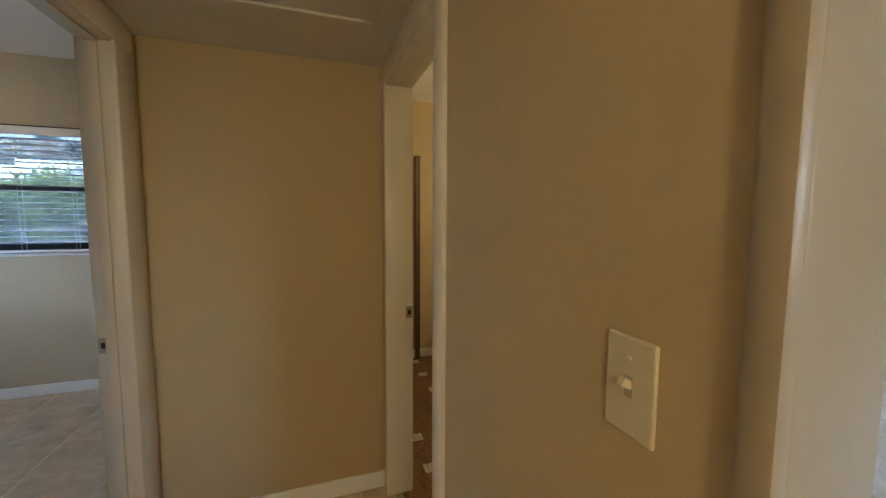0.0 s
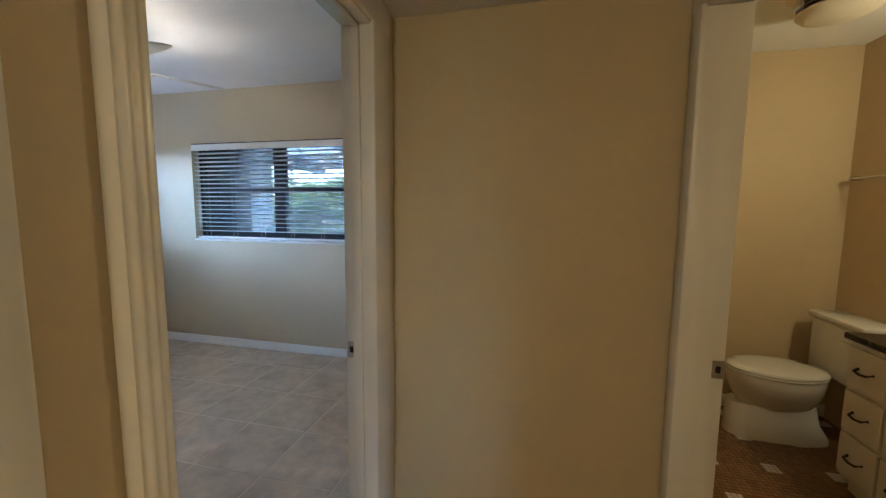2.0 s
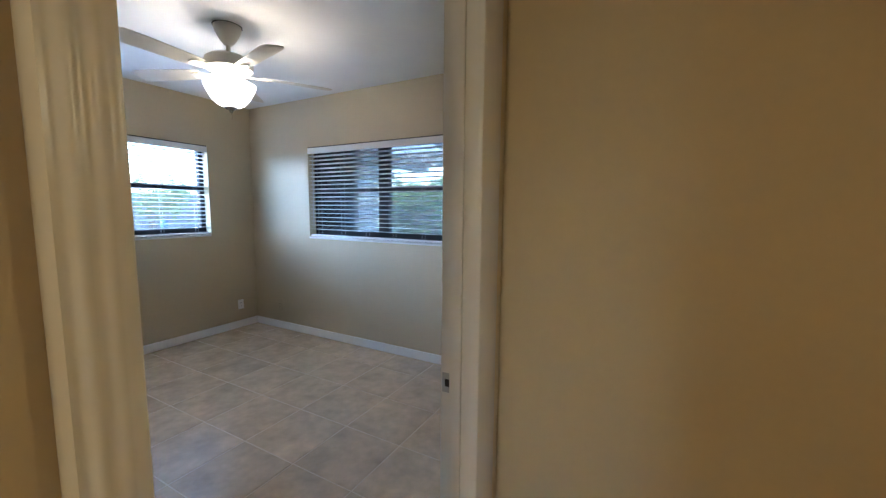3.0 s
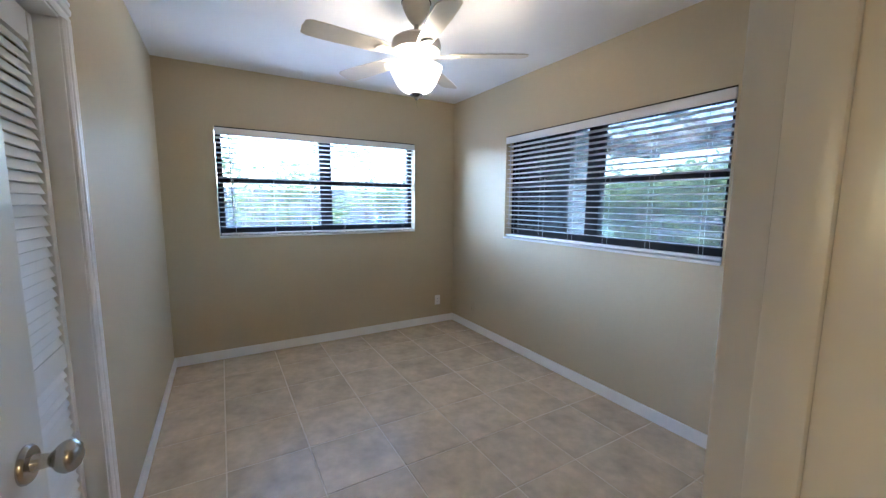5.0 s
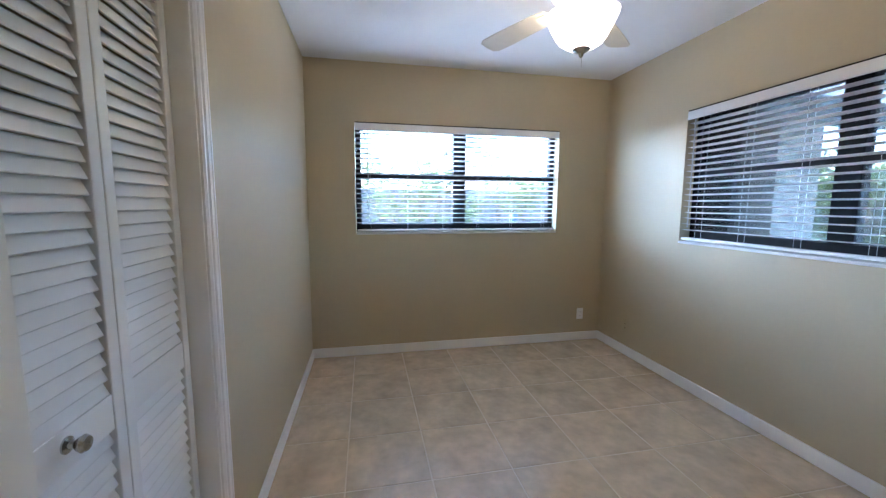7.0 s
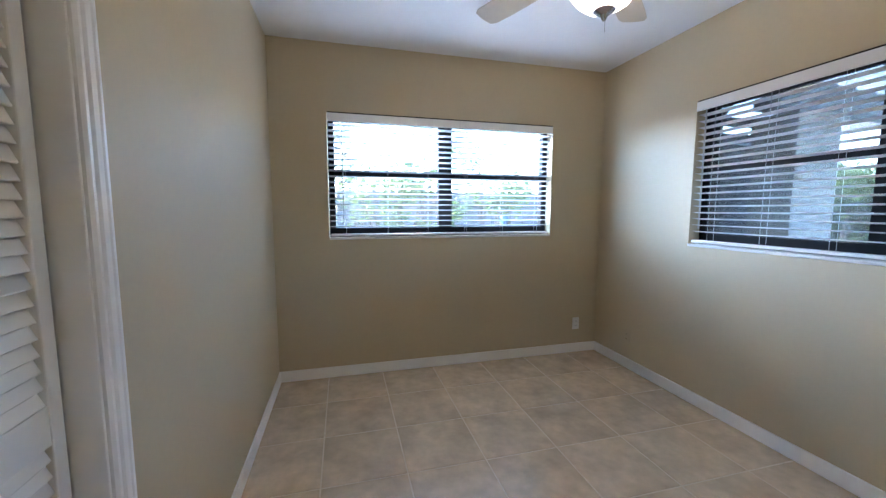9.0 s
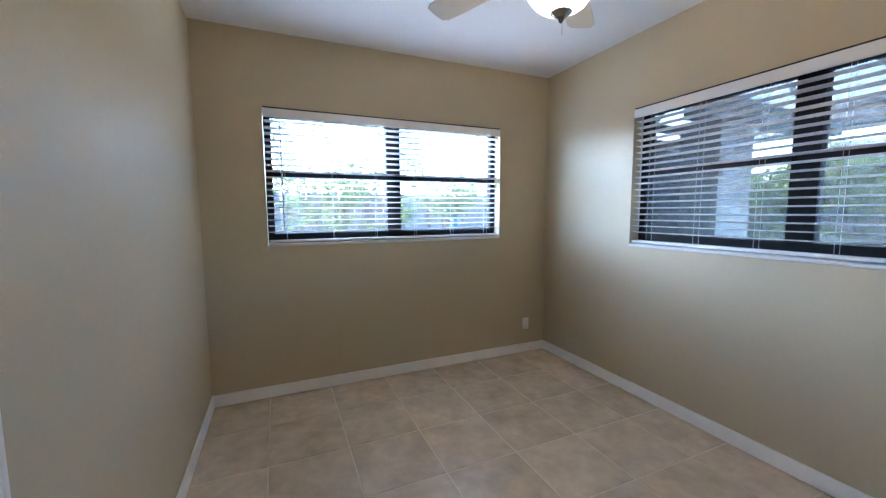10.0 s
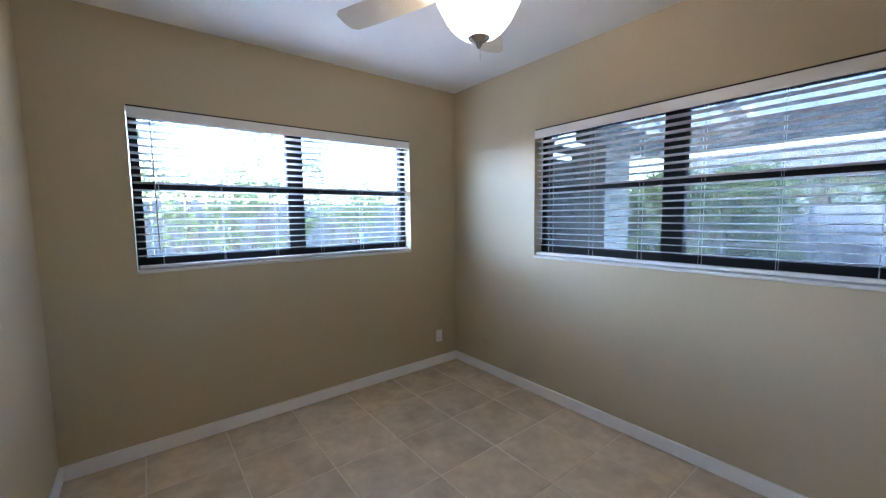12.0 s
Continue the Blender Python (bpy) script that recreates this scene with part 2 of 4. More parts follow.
def thing(name, place, label, category, group="", kind="", turn=0.0):
    ob = new(name)
    ob.matrix_world = pose(*place, 0, 0, turn)
    ob.empty_display_size = 0.1
    return tagged(ob, label, category, group, kind)


def structure(name, bm, material, label, category, smooth=None):
    return tagged(part(name, bm, material, smooth=smooth), label, category, kind="structure")


def wall(name, axis, a0, a1, b0, b1, z0, z1, holes, material, label):
    """A wall between a0 and a1 along axis, b0 to b1 thick, with holes (from, to, bottom, top)."""
    bm = bmesh.new()

    def piece(u0, u1, w0, w1):
        if u1 - u0 < 1e-4 or w1 - w0 < 1e-4:
            return
        if axis == "x":
            box(bm, u0, b0, w0, u1, b1, w1)
        else:
            box(bm, b0, u0, w0, b1, u1, w1)

    at = a0
    for h0, h1, hb, ht in sorted(holes):
        piece(at, h0, z0, z1)
        piece(h0, h1, z0, hb)
        piece(h0, h1, ht, z1)
        at = h1
    piece(at, a1, z0, z1)
    return structure(name, bm, material, label, "wall")


# ---- plan ----
XW, XE, YS, YN, ZC = -3.78, -0.030, 2.157, 5.0, 2.592
HX0, HX1, HY1, HZ = 0.070, 1.070, 3.153, 2.137
DOOR = (2.191, 2.950, 2.03)
BATH = (2.312, 3.068, 2.03)
SIDE = (0.56, 1.435, 2.03)
WWIN = (2.561, 4.483, 1.121, 2.094)
NWIN = (-2.818, -0.908, 1.107, 2.085)
CLOSET = (-1.622, -0.290, 2.03)
BX0, BX1, BY0, BY1, BZ = 1.188, 2.64, 2.15, 4.88, 2.52
G = 0.018  # jamb thickness

# ---- walls, floors, ceilings ----
wall("wall_west", "y", YS - 0.9, YN + 0.2, XW - 0.2, XW, -0.25, 2.9, [WWIN], WALL, "tan painted bedroom wall with a wide window")
wall("wall_north", "x", XW, HX0, YN, YN + 0.2, -0.25, 2.9, [NWIN], WALL, "tan painted bedroom wall with a wide window under a porch")
wall("wall_south", "x", XW, XE, YS - 0.1, YS, -0.05, 2.75, [(CLOSET[0] - G, CLOSET[1] + G, -0.05, CLOSET[2] + G)], WALL, "tan painted bedroom wall with a closet opening")
wall("wall_east", "y", -1.4, YN, XE, HX0, -0.05, 2.75, [(DOOR[0] - G, DOOR[1] + G, -0.05, DOOR[2] + G), (1.195 - G, 1.975 + G, -0.05, 2.03 + G)], HALLWALL, "tan painted wall between bedroom and hall")
wall("hall_wall_north", "x", HX0, BX0, HY1, HY1 + 0.1, -0.05, 2.75, [], HALLWALL, "plain tan painted end wall of the hall")
wall("hall_wall_east", "y", -1.4, HY1, HX1, BX0, -0.05, 2.75, [(BATH[0] - G, BATH[1] + G, -0.05, BATH[2] + G), (SIDE[0] - G, SIDE[1] + G, -0.05, SIDE[2] + G)], HALLWALL, "tan painted hall wall with two doorways")
wall("hall_wall_south", "x", HX0, HX1, -1.5, -1.4, -0.05, 2.75, [], HALLWALL, "tan painted wall closing the hall")
wall("bath_wall_north", "x", BX0 - 0.12, BX1 + 0.12, BY1, BY1 + 0.12, -0.05, 2.75, [], HALLWALL, "tan painted bathroom wall behind the toilet")
wall("bath_wall_east", "y", 2.05, BY1, BX1, BX1 + 0.12, -0.05, 2.75, [], HALLWALL, "tan painted bathroom wall")
wall("bath_wall_south", "x", BX0, BX1, 2.05, BY0, -0.05, 2.75, [], HALLWALL, "tan painted bathroom wall")
wall("bath_wall_west", "y", HY1 + 0.1, BY1, BX0 - 0.12, BX0, -0.05, 2.75, [], HALLWALL, "tan painted bathroom wall")
wall("closet_wall_back", "x", XW, XE, YS - 0.9, YS - 0.8, -0.05, 2.75, [], WALL, "plain wall at the back of the closet")
wall("living_wall_far", "y", -3.0, 6.0, 7.75, 7.87, -0.05, 2.75, [], HALLWALL, "tan painted far wall of the living room")
# unseen walls; their openings are added to let daylight into the living room
wall("living_wall_north", "x", 2.78, 7.75, 6.0, 6.12, -0.05, 2.75, [(4.0, 6.8, 0.9, 2.1)], HALLWALL, "tan painted unseen living room wall with an opening added for daylight")
wall("living_wall_south", "x", HX1, 7.87, -3.12, -3.0, -0.05, 2.75, [(2.2, 3.4, 1.0, 2.1)], HALLWALL, "tan painted unseen living room wall with an opening added for daylight")
wall("living_wall_west", "y", -3.0, -1.4, HX1, BX0, -0.05, 2.75, [], HALLWALL, "tan painted living room wall")
wall("living_wall_bath", "y", 5.0, 6.0, 2.64, 2.78, -0.05, 2.75, [], HALLWALL, "tan painted living room wall")

structure("ceiling", boxed(XW, YS - 0.8, ZC, XE, YN, ZC + 0.1), CEIL, "white textured bedroom ceiling", "ceiling")
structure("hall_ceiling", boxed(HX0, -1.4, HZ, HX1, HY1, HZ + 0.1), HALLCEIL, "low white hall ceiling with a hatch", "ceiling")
structure("bath_ceiling", boxed(BX0, BY0, BZ, BX1, BY1, BZ + 0.1), CEIL, "white bathroom ceiling", "ceiling")
bm = boxed(BX0, -3.0, 2.6, 7.75, 2.05, 2.7)
box(bm, 2.78, 2.05, 2.6, 7.75, 6.0, 2.7)
structure("living_ceiling", bm, CEIL, "white living room ceiling", "ceiling")
bm = boxed(XW - 0.5, YS - 1.2, 2.9, 8.2, YN + 0.5, 3.05)
box(bm, HX1, -3.5, 2.9, 8.2, YS - 1.2, 3.05)
box(bm, 2.3, YN + 0.5, 2.9, 8.2, 6.4, 3.05)
structure("roof", bm, ROOF, "grey shingle roof slab over the house", "roof")

# floor slabs (tiles lie on them)
floor = structure("floor", boxed(XW, YS - 0.8, -0.1, XE + 0.06, YN, -0.0025), GROUT, "beige ceramic tile bedroom floor with pale grout", "floor")
hall_floor = structure("hall_floor", boxed(XE + 0.06, -1.4, -0.1, 1.12, HY1, -0.0025), GROUT, "beige ceramic tile hall floor", "floor")
living_floor = structure("living_floor", boxed(1.12, -3.0, -0.1, 7.75, 2.05, -0.0025), GROUT, "beige tile living room floor", "floor")
box_bm = boxed(2.78, 2.05, -0.1, 7.75, 6.0, -0.0025)
part("floor_slab", box_bm, GROUT, living_floor)
bath_floor = structure("bath_floor", boxed(1.12, 2.05, -0.1, BX1, BY1, -0.005), BGROUT, "brown mosaic bathroom floor with white clusters", "floor")
structure("threshold", boxed(1.10, BATH[0], -0.01, 1.135, BATH[1], 0.006, bevel=0.004), STEEL, "narrow metal threshold strip in the bathroom doorway", "trim")


def baseboard(name, runs):
    """Runs of (x0, y0, x1, y1) boxes, 90 mm high with a rounded top edge."""
    bm = bmesh.new()
    for x0, y0, x1, y1 in runs:
        box(bm, x0, y0, 0.004, x1, y1, 0.09, bevel=0.004)
    return structure(name, bm, TRIM, "white painted wooden baseboard", "baseboard")


T = 0.014
baseboard("baseboard_west", [(XW, YS + T, XW + T, YN - T)])
baseboard("baseboard_north", [(XW, YN - T, XE, YN)])
baseboard("baseboard_south", [(XW, YS, CLOSET[0] - 0.078, YS + T)])
baseboard("baseboard_east", [(XE - T, DOOR[1] + 0.02, XE, YN - T)])
baseboard("hall_baseboard", [(HX0, HY1 - T, HX1, HY1), (HX1 - T, SIDE[1] + 0.07, HX1, BATH[0] - 0.075), (HX0, 2.046, HX0 + T, DOOR[0] - 0.061)])
baseboard("bath_baseboard", [(BX0, BY1 - T, BX1, BY1)])
baseboard("living_baseboard", [(7.75 - T, -3.0, 7.75, 6.0)])
structure("crown_moulding", boxed(7.66, -3.0, 2.50, 7.75, 6.0, 2.6, bevel=0.03), TRIM, "white crown moulding in the living room", "trim")

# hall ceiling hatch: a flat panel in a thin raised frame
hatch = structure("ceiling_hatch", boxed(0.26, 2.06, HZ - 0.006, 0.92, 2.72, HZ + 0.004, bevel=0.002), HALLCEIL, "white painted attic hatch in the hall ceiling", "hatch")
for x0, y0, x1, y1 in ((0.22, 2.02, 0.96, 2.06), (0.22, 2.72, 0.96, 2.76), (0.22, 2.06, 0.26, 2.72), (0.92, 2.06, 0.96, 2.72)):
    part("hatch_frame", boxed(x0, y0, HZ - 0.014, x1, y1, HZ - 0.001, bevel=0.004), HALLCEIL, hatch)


# ---- casings and jambs ----
def casing_profile(w):
    """Stepped casing section: u across the face, v out from the wall."""
    return [(0, 0), (w, 0), (w, 0.010), (w * 0.90, 0.016), (w * 0.78, 0.016), (w * 0.74, 0.012), (w * 0.66, 0.012), (w * 0.60, 0.018), (w * 0.40, 0.020),
            (w * 0.34, 0.014), (w * 0.26, 0.014), (w * 0.20, 0.018), (w * 0.08, 0.018), (0, 0.011)]


def soft_profile(w):
    """An old moulded casing whose steps are drowned in many coats of paint."""
    n = 20
    face = [(w * (1 - k / n), 0.0255 + 0.0013 * math.sin(k / n * 6.6 * math.pi) + 0.0045 * math.sin(k / n * math.pi)) for k in range(1, n)]
    return [(0, 0), (w, 0), (w, 0.021)] + face + [(0, 0.016)]


def bullnose_profile(w):
    """A casing rounded into one soft swell."""
    n = 12
    return [(0, 0), (w, 0), (w, 0.004)] + [(w * (0.5 + 0.5 * math.cos(k / n * math.pi)), 0.004 + 0.017 * math.sin(k / n * math.pi) ** 0.6) for k in range(1, n)] + [(0, 0.004)]


def plain_profile(w):
    """A flat board with softly rounded edges."""
    return [(0, 0), (w, 0), (w, 0.008), (w - 0.003, 0.013), (w - 0.008, 0.015), (0.008, 0.015), (0.003, 0.013), (0, 0.008)]


def casing_leg(bm, axis, face, sign, inner, outward, z0, z1, w, profile=casing_profile):
    """An upright casing on a wall: face is the wall's plane, sign the way it stands out, outward the way from the opening."""
    def place(u, v, h):
        a, b = inner + outward * (w - u), face + sign * v
        return (b, a, h) if axis == "y" else (a, b, h)
    prism(profile(w), z0, z1, place, bm)


def casing_head(bm, axis, face, sign, a0, a1, z, w):
    def place(u, v, h):
        b = face + sign * v
        return (b, h, z + w - u) if axis == "y" else (h, b, z + w - u)
    prism(plain_profile(w) if axis == "y" else casing_profile(w), a0, a1, place, bm)


def frame_set(name, axis, a0, a1, top, b0, b1, cases, material, label, stop, leg=soft_profile):
    """Jambs that line an opening from a0 to a1, with casings listed as (face, sign, low side, high side, width)."""
    fr = thing(name, ((b0 + b1) / 2, (a0 + a1) / 2, 0) if axis == "y" else ((a0 + a1) / 2, (b0 + b1) / 2, 0), label, "door frame", kind="structure")
    inv = fr.matrix_world.inverted()

    def add(n, bm, m=material):
        bm.transform(inv)
        return part(n, bm, m, fr, smooth=35)

    def bx(u0, u1, v0, v1, z0, z1, bev=0.004):
        return boxed(u0, v0, z0, u1, v1, z1, bevel=bev) if axis == "x" else boxed(v0, u0, z0, v1, u1, z1, bevel=bev)

    add("jamb", bx(a0 - 0.018, a0, b0 - 0.003, b1 + 0.003, 0.0, top))
    add("jamb", bx(a1, a1 + 0.018, b0 - 0.003, b1 + 0.003, 0.0, top))
    add("head", bx(a0 - 0.018, a1 + 0.018, b0 - 0.003, b1 + 0.003, top, top + 0.018))
    if stop:
        s0, s1 = stop
        add("stop", bx(a0, a0 + 0.011, s0, s1, 0.0, top - 0.011, 0.003))
        add("stop", bx(a1 - 0.011, a1, s0, s1, 0.0, top - 0.011, 0.003))
        add("stop", bx(a0, a1, s0, s1, top - 0.011, top, 0.003))
    for face, sign, low, high, w, head in cases:  # high: the width of the plain far leg
        bm = bmesh.new()
        if low:
            casing_leg(bm, axis, face, sign, a0 - 0.006, -1, 0.0, top + 0.006 if head else top, w, leg)
            add("casing", bm)
            bm = bmesh.new()
        if high:
            casing_leg(bm, axis, face, sign, a1 + 0.001, 1, 0.0, top + 0.006 if head else top, high, plain_profile)
            add("casing", bm)
            bm = bmesh.new()
        if head:
            casing_head(bm, axis, face, sign, a0 - (0.006 + w if low else 0.018), a1 + (0.001 + high if high else 0.018), top + 0.006, head)
            add("casing", bm)
        else:
            bm.free()
    return fr


frame_set("door_frame_bedroom", "y", DOOR[0], DOOR[1], DOOR[2], XE, HX0, [(HX0, 1, True, 0.135, 0.054, 0.095)], JAMB,
          "cream gloss painted door frame with moulded casing", (0.0, 0.035))
frame_set("door_frame_bath", "y", BATH[0], BATH[1], BATH[2], HX1, BX0, [(HX1, -1, True, 0.075, 0.078, 0.095)], JAMB,
          "cream gloss painted bathroom door frame with rounded edges", None, bullnose_profile)
frame_set("door_frame_living", "y", SIDE[0], SIDE[1], SIDE[2], HX1, BX0, [(HX1, -1, True, 0.034, 0.065, 0.065)], DIMJAMB,
          "tan gloss painted frame of the open living room doorway, darkened for dim light", None)
frame_set("door_frame_side", "y", 1.195, 1.975, 2.03, XE, HX0, [(HX0, 1, True, 0.068, 0.068, 0.068)], JAMB,
          "cream painted frame of a shut hall door", None)
frame_set("closet_frame", "x", CLOSET[0], CLOSET[1], CLOSET[2], YS - 0.1, YS, [(YS, 1, True, False, 0.070, 0.075)], TRIM,
          "white painted closet frame with fluted casing", None, casing_profile)
tagged(part("door_2", boxed(-0.01, 1.198, 0.01, 0.025, 1.972, 2.025, bevel=0.002), DOORW), "plain white painted shut door in the hall", "door", kind="structure")


def strike(name, place, face):
    """A strike plate with its dark latch hole; face is the way it looks along y."""
    th = thing(name, place, "worn steel strike plate on a door jamb", "strike plate", group="strike plates")
    part("plate", boxed(-0.016, -0.0015, -0.029, 0.016, 0.0015, 0.029, bevel=0.001), STEEL, th)
    part("latch_hole", boxed(-0.007, face * 0.0005 - 0.0015, -0.011, 0.007, face * 0.0005 + 0.0017, 0.011), DARK, th)
    return th


strike("strike_plate", (-0.010, DOOR[1] - 0.0016, 0.943), -1)
strike("strike_plate", (1.172, BATH[1] - 0.0016, 0.948), -1)


# ---- windows ----
def window(name, along, lo, hi, z0, z1, face, out, label, glass):
    """A pair of single-hung aluminium windows. along: the wall's axis; face: the room side of the wall; out: +1 or -1 away from the room."""
    mid = (lo + hi) / 2
    win = thing(name, (mid, face, z0) if along == "x" else (face, mid, z0), label, "window", kind="structure")

    def bx(a0, a1, d0, d1, h0, h1, bev=0.0):
        d0, d1 = sorted((out * d0, out * d1))
        if along == "x":
            return boxed(a0 - mid, d0, h0 - z0, a1 - mid, d1, h1 - z0, bevel=bev)
        return boxed(d0, a0 - mid, h0 - z0, d1, a1 - mid, h1 - z0, bevel=bev)

    zm = z0 + 0.518
    e = 0.003
    part("frame_rail", bx(lo + e, hi - e, 0.085, 0.15, z0 + 0.012, z0 + 0.084, 0.003), FRAME, win)
    part("frame_rail", bx(lo + e, hi - e, 0.085, 0.15, z1 - 0.05, z1 - e, 0.003), FRAME, win)
    part("frame_jamb", bx(lo + e, lo + 0.05, 0.085, 0.15, z0 + 0.084, z1 - 0.05, 0.003), FRAME, win)
    part("frame_jamb", bx(hi - 0.05, hi - e, 0.085, 0.15, z0 + 0.084, z1 - 0.05, 0.003), FRAME, win)
    part("mullion", bx(mid - 0.062, mid + 0.055, 0.085, 0.15, z0 + 0.084, z1 - 0.05, 0.003), FRAME, win)
    for a0, a1 in ((lo + 0.05, mid - 0.062), (mid + 0.055, hi - 0.05)):
        sash = part("lower_sash", bx(a0, a1, 0.078, 0.11, zm - 0.023, zm + 0.023, 0.003), FRAME, win)
        part("sash_latch", bx((a0 + a1) / 2 - 0.025, (a0 + a1) / 2 + 0.025, 0.066, 0.08, zm + 0.004, zm + 0.016, 0.002), FRAME, sash)
        p1 = part("pane", bx(a0, a1, 0.096, 0.100, z0 + 0.084, zm - 0.023), glass, win)
        p2 = part("pane", bx(a0, a1, 0.122, 0.126, zm + 0.023, z1 - 0.05), glass, win)
        p1.visible_shadow = p2.visible_shadow = False
    part("window_sill", bx(lo + e, hi - e, -0.012, 0.085, z0 - 0.004, z0 + 0.014, 0.004), SILL, win, "white painted sill")
    return win


window("window_1", "y", WWIN[0], WWIN[1], WWIN[2], WWIN[3], XW, -1, "dark bronze framed pair of single-hung windows facing the yard", GLASS)
window("window_2", "x", NWIN[0], NWIN[1], NWIN[2], NWIN[3], YN, 1, "dark bronze framed pair of single-hung windows facing the porch", GREYGLASS)


def blind(name, along, lo, hi, z0, z1, face, out, label):
    """A raised-slat white blind just inside the opening, slats open and level."""
    mid = (lo + hi) / 2
    bl = thing(name, (mid, face, z0) if along == "x" else (face, mid, z0), label, "window blind", group="window blinds")
    rng = random.Random(int(abs(lo) * 100))

    def put(p):
        return Vector((p[0], out * p[1], p[2])) if along == "x" else Vector((out * p[1], p[0], p[2]))

    def bx(a0, a1, d0, d1, h0, h1, bev=0.0):
        bm = boxed(a0 - mid, d0, h0 - z0, a1 - mid, d1, h1 - z0, bevel=bev)
        for v in bm.verts:
            v.co = put(v.co)
        bmesh.ops.recalc_face_normals(bm, faces=bm.faces)
        return bm

    a0, a1 = lo + 0.010, hi - 0.010
    part("valance", bx(lo + 0.004, hi - 0.004, -0.008, 0.006, z1 - 0.072, z1 - 0.011, 0.003), BLIND, bl)
    # near-black strip in place of the shade between valance and opening
    part("shadow_gap", bx(lo + 0.004, hi - 0.004, 0.001, 0.006, z1 - 0.010, z1 - 0.001), DARK, bl, "dark strip standing in for the shade above the valance")
    part("headrail", bx(a0, a1, 0.012, 0.060, z1 - 0.050, z1 - 0.006, 0.002), BLIND, bl)
    part("bottom_rail", bx(a0, a1, 0.010, 0.058, z0 + 0.022, z0 + 0.040, 0.004), BLIND, bl)
    pitch = 0.0435
    slat = bmesh.new()
    length = a1 - a0
    # gently crowned slat section
    sec = [(-0.025, 0.0007), (-0.012, 0.0022), (0.012, 0.0022), (0.025, 0.0007), (0.025, -0.0016), (0.012, -0.0004), (-0.012, -0.0004), (-0.025, -0.0016)]
    ends = [[slat.verts.new(put((s * length / 2, d, h))) for d, h in sec] for s in (-1, 1)]
    for i in range(len(sec)):
        j = (i + 1) % len(sec)
        slat.faces.new((ends[0][i], ends[0][j], ends[1][j], ends[1][i]))
    slat.faces.new(ends[0])
    slat.faces.new(ends[1])
    bmesh.ops.recalc_face_normals(slat, faces=slat.faces)
    me = mesh_of("slat", slat, BLIND)
    z = z0 + 0.0985
    while z < z1 - 0.075:
        ob = new("slat", me)
        ob.parent = bl
        tilt = rng.uniform(-1.0, 1.0) - 8.0
        ob.matrix_basis = Matrix.Translation(put((0, 0.036, z - z0 + rng.uniform(-0.001, 0.001)))) @ (pose(0, 0, 0, out * tilt, 0, rng.uniform(-0.08, 0.08)) if along == "x" else pose(0, 0, 0, 0, -out * tilt, rng.uniform(-0.08, 0.08)))
        z += pitch
    n = 6
    for i in range(n):
        a = lo + 0.13 + (hi - lo - 0.26) * i / (n - 1)
        for d in (0.0095, 0.0625):
            part("ladder_cord", bx(a - 0.0008, a + 0.0008, d - 0.0008, d + 0.0008, z0 + 0.03, z1 - 0.05), CORD, bl)
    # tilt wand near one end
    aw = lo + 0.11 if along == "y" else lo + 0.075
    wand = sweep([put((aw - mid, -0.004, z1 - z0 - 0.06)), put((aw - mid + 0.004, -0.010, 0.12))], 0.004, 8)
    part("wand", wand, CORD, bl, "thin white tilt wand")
    return bl


blind("window_blind", "y", WWIN[0], WWIN[1], WWIN[2], WWIN[3], XW, -1, "white faux-wood blind with open slats in the yard window")
blind("window_blind", "x", NWIN[0], NWIN[1], NWIN[2], NWIN[3], YN, 1, "white faux-wood blind with open slats in the porch window")


# ---- bedroom door ----
def knob(parent, place, side, material=NICKEL):
    """A rosette and an egg-shaped knob that stand out along y."""
    th = part("knob", lathe([(0.0, 0.0), (0.034, 0.0), (0.034, 0.004), (0.030, 0.009), (0.016, 0.011), (0.013, 0.02), (0.012, 0.032), (0.016, 0.038), (0.025, 0.046),
                             (0.029, 0.056), (0.027, 0.066), (0.020, 0.073), (0.010, 0.077), (0.0, 0.078)], 28, axis="y"), material, parent, "satin nickel door knob", smooth=40)
    th.matrix_basis = pose(*place) @ Matrix.Diagonal((1, side, 1, 1))
    return th


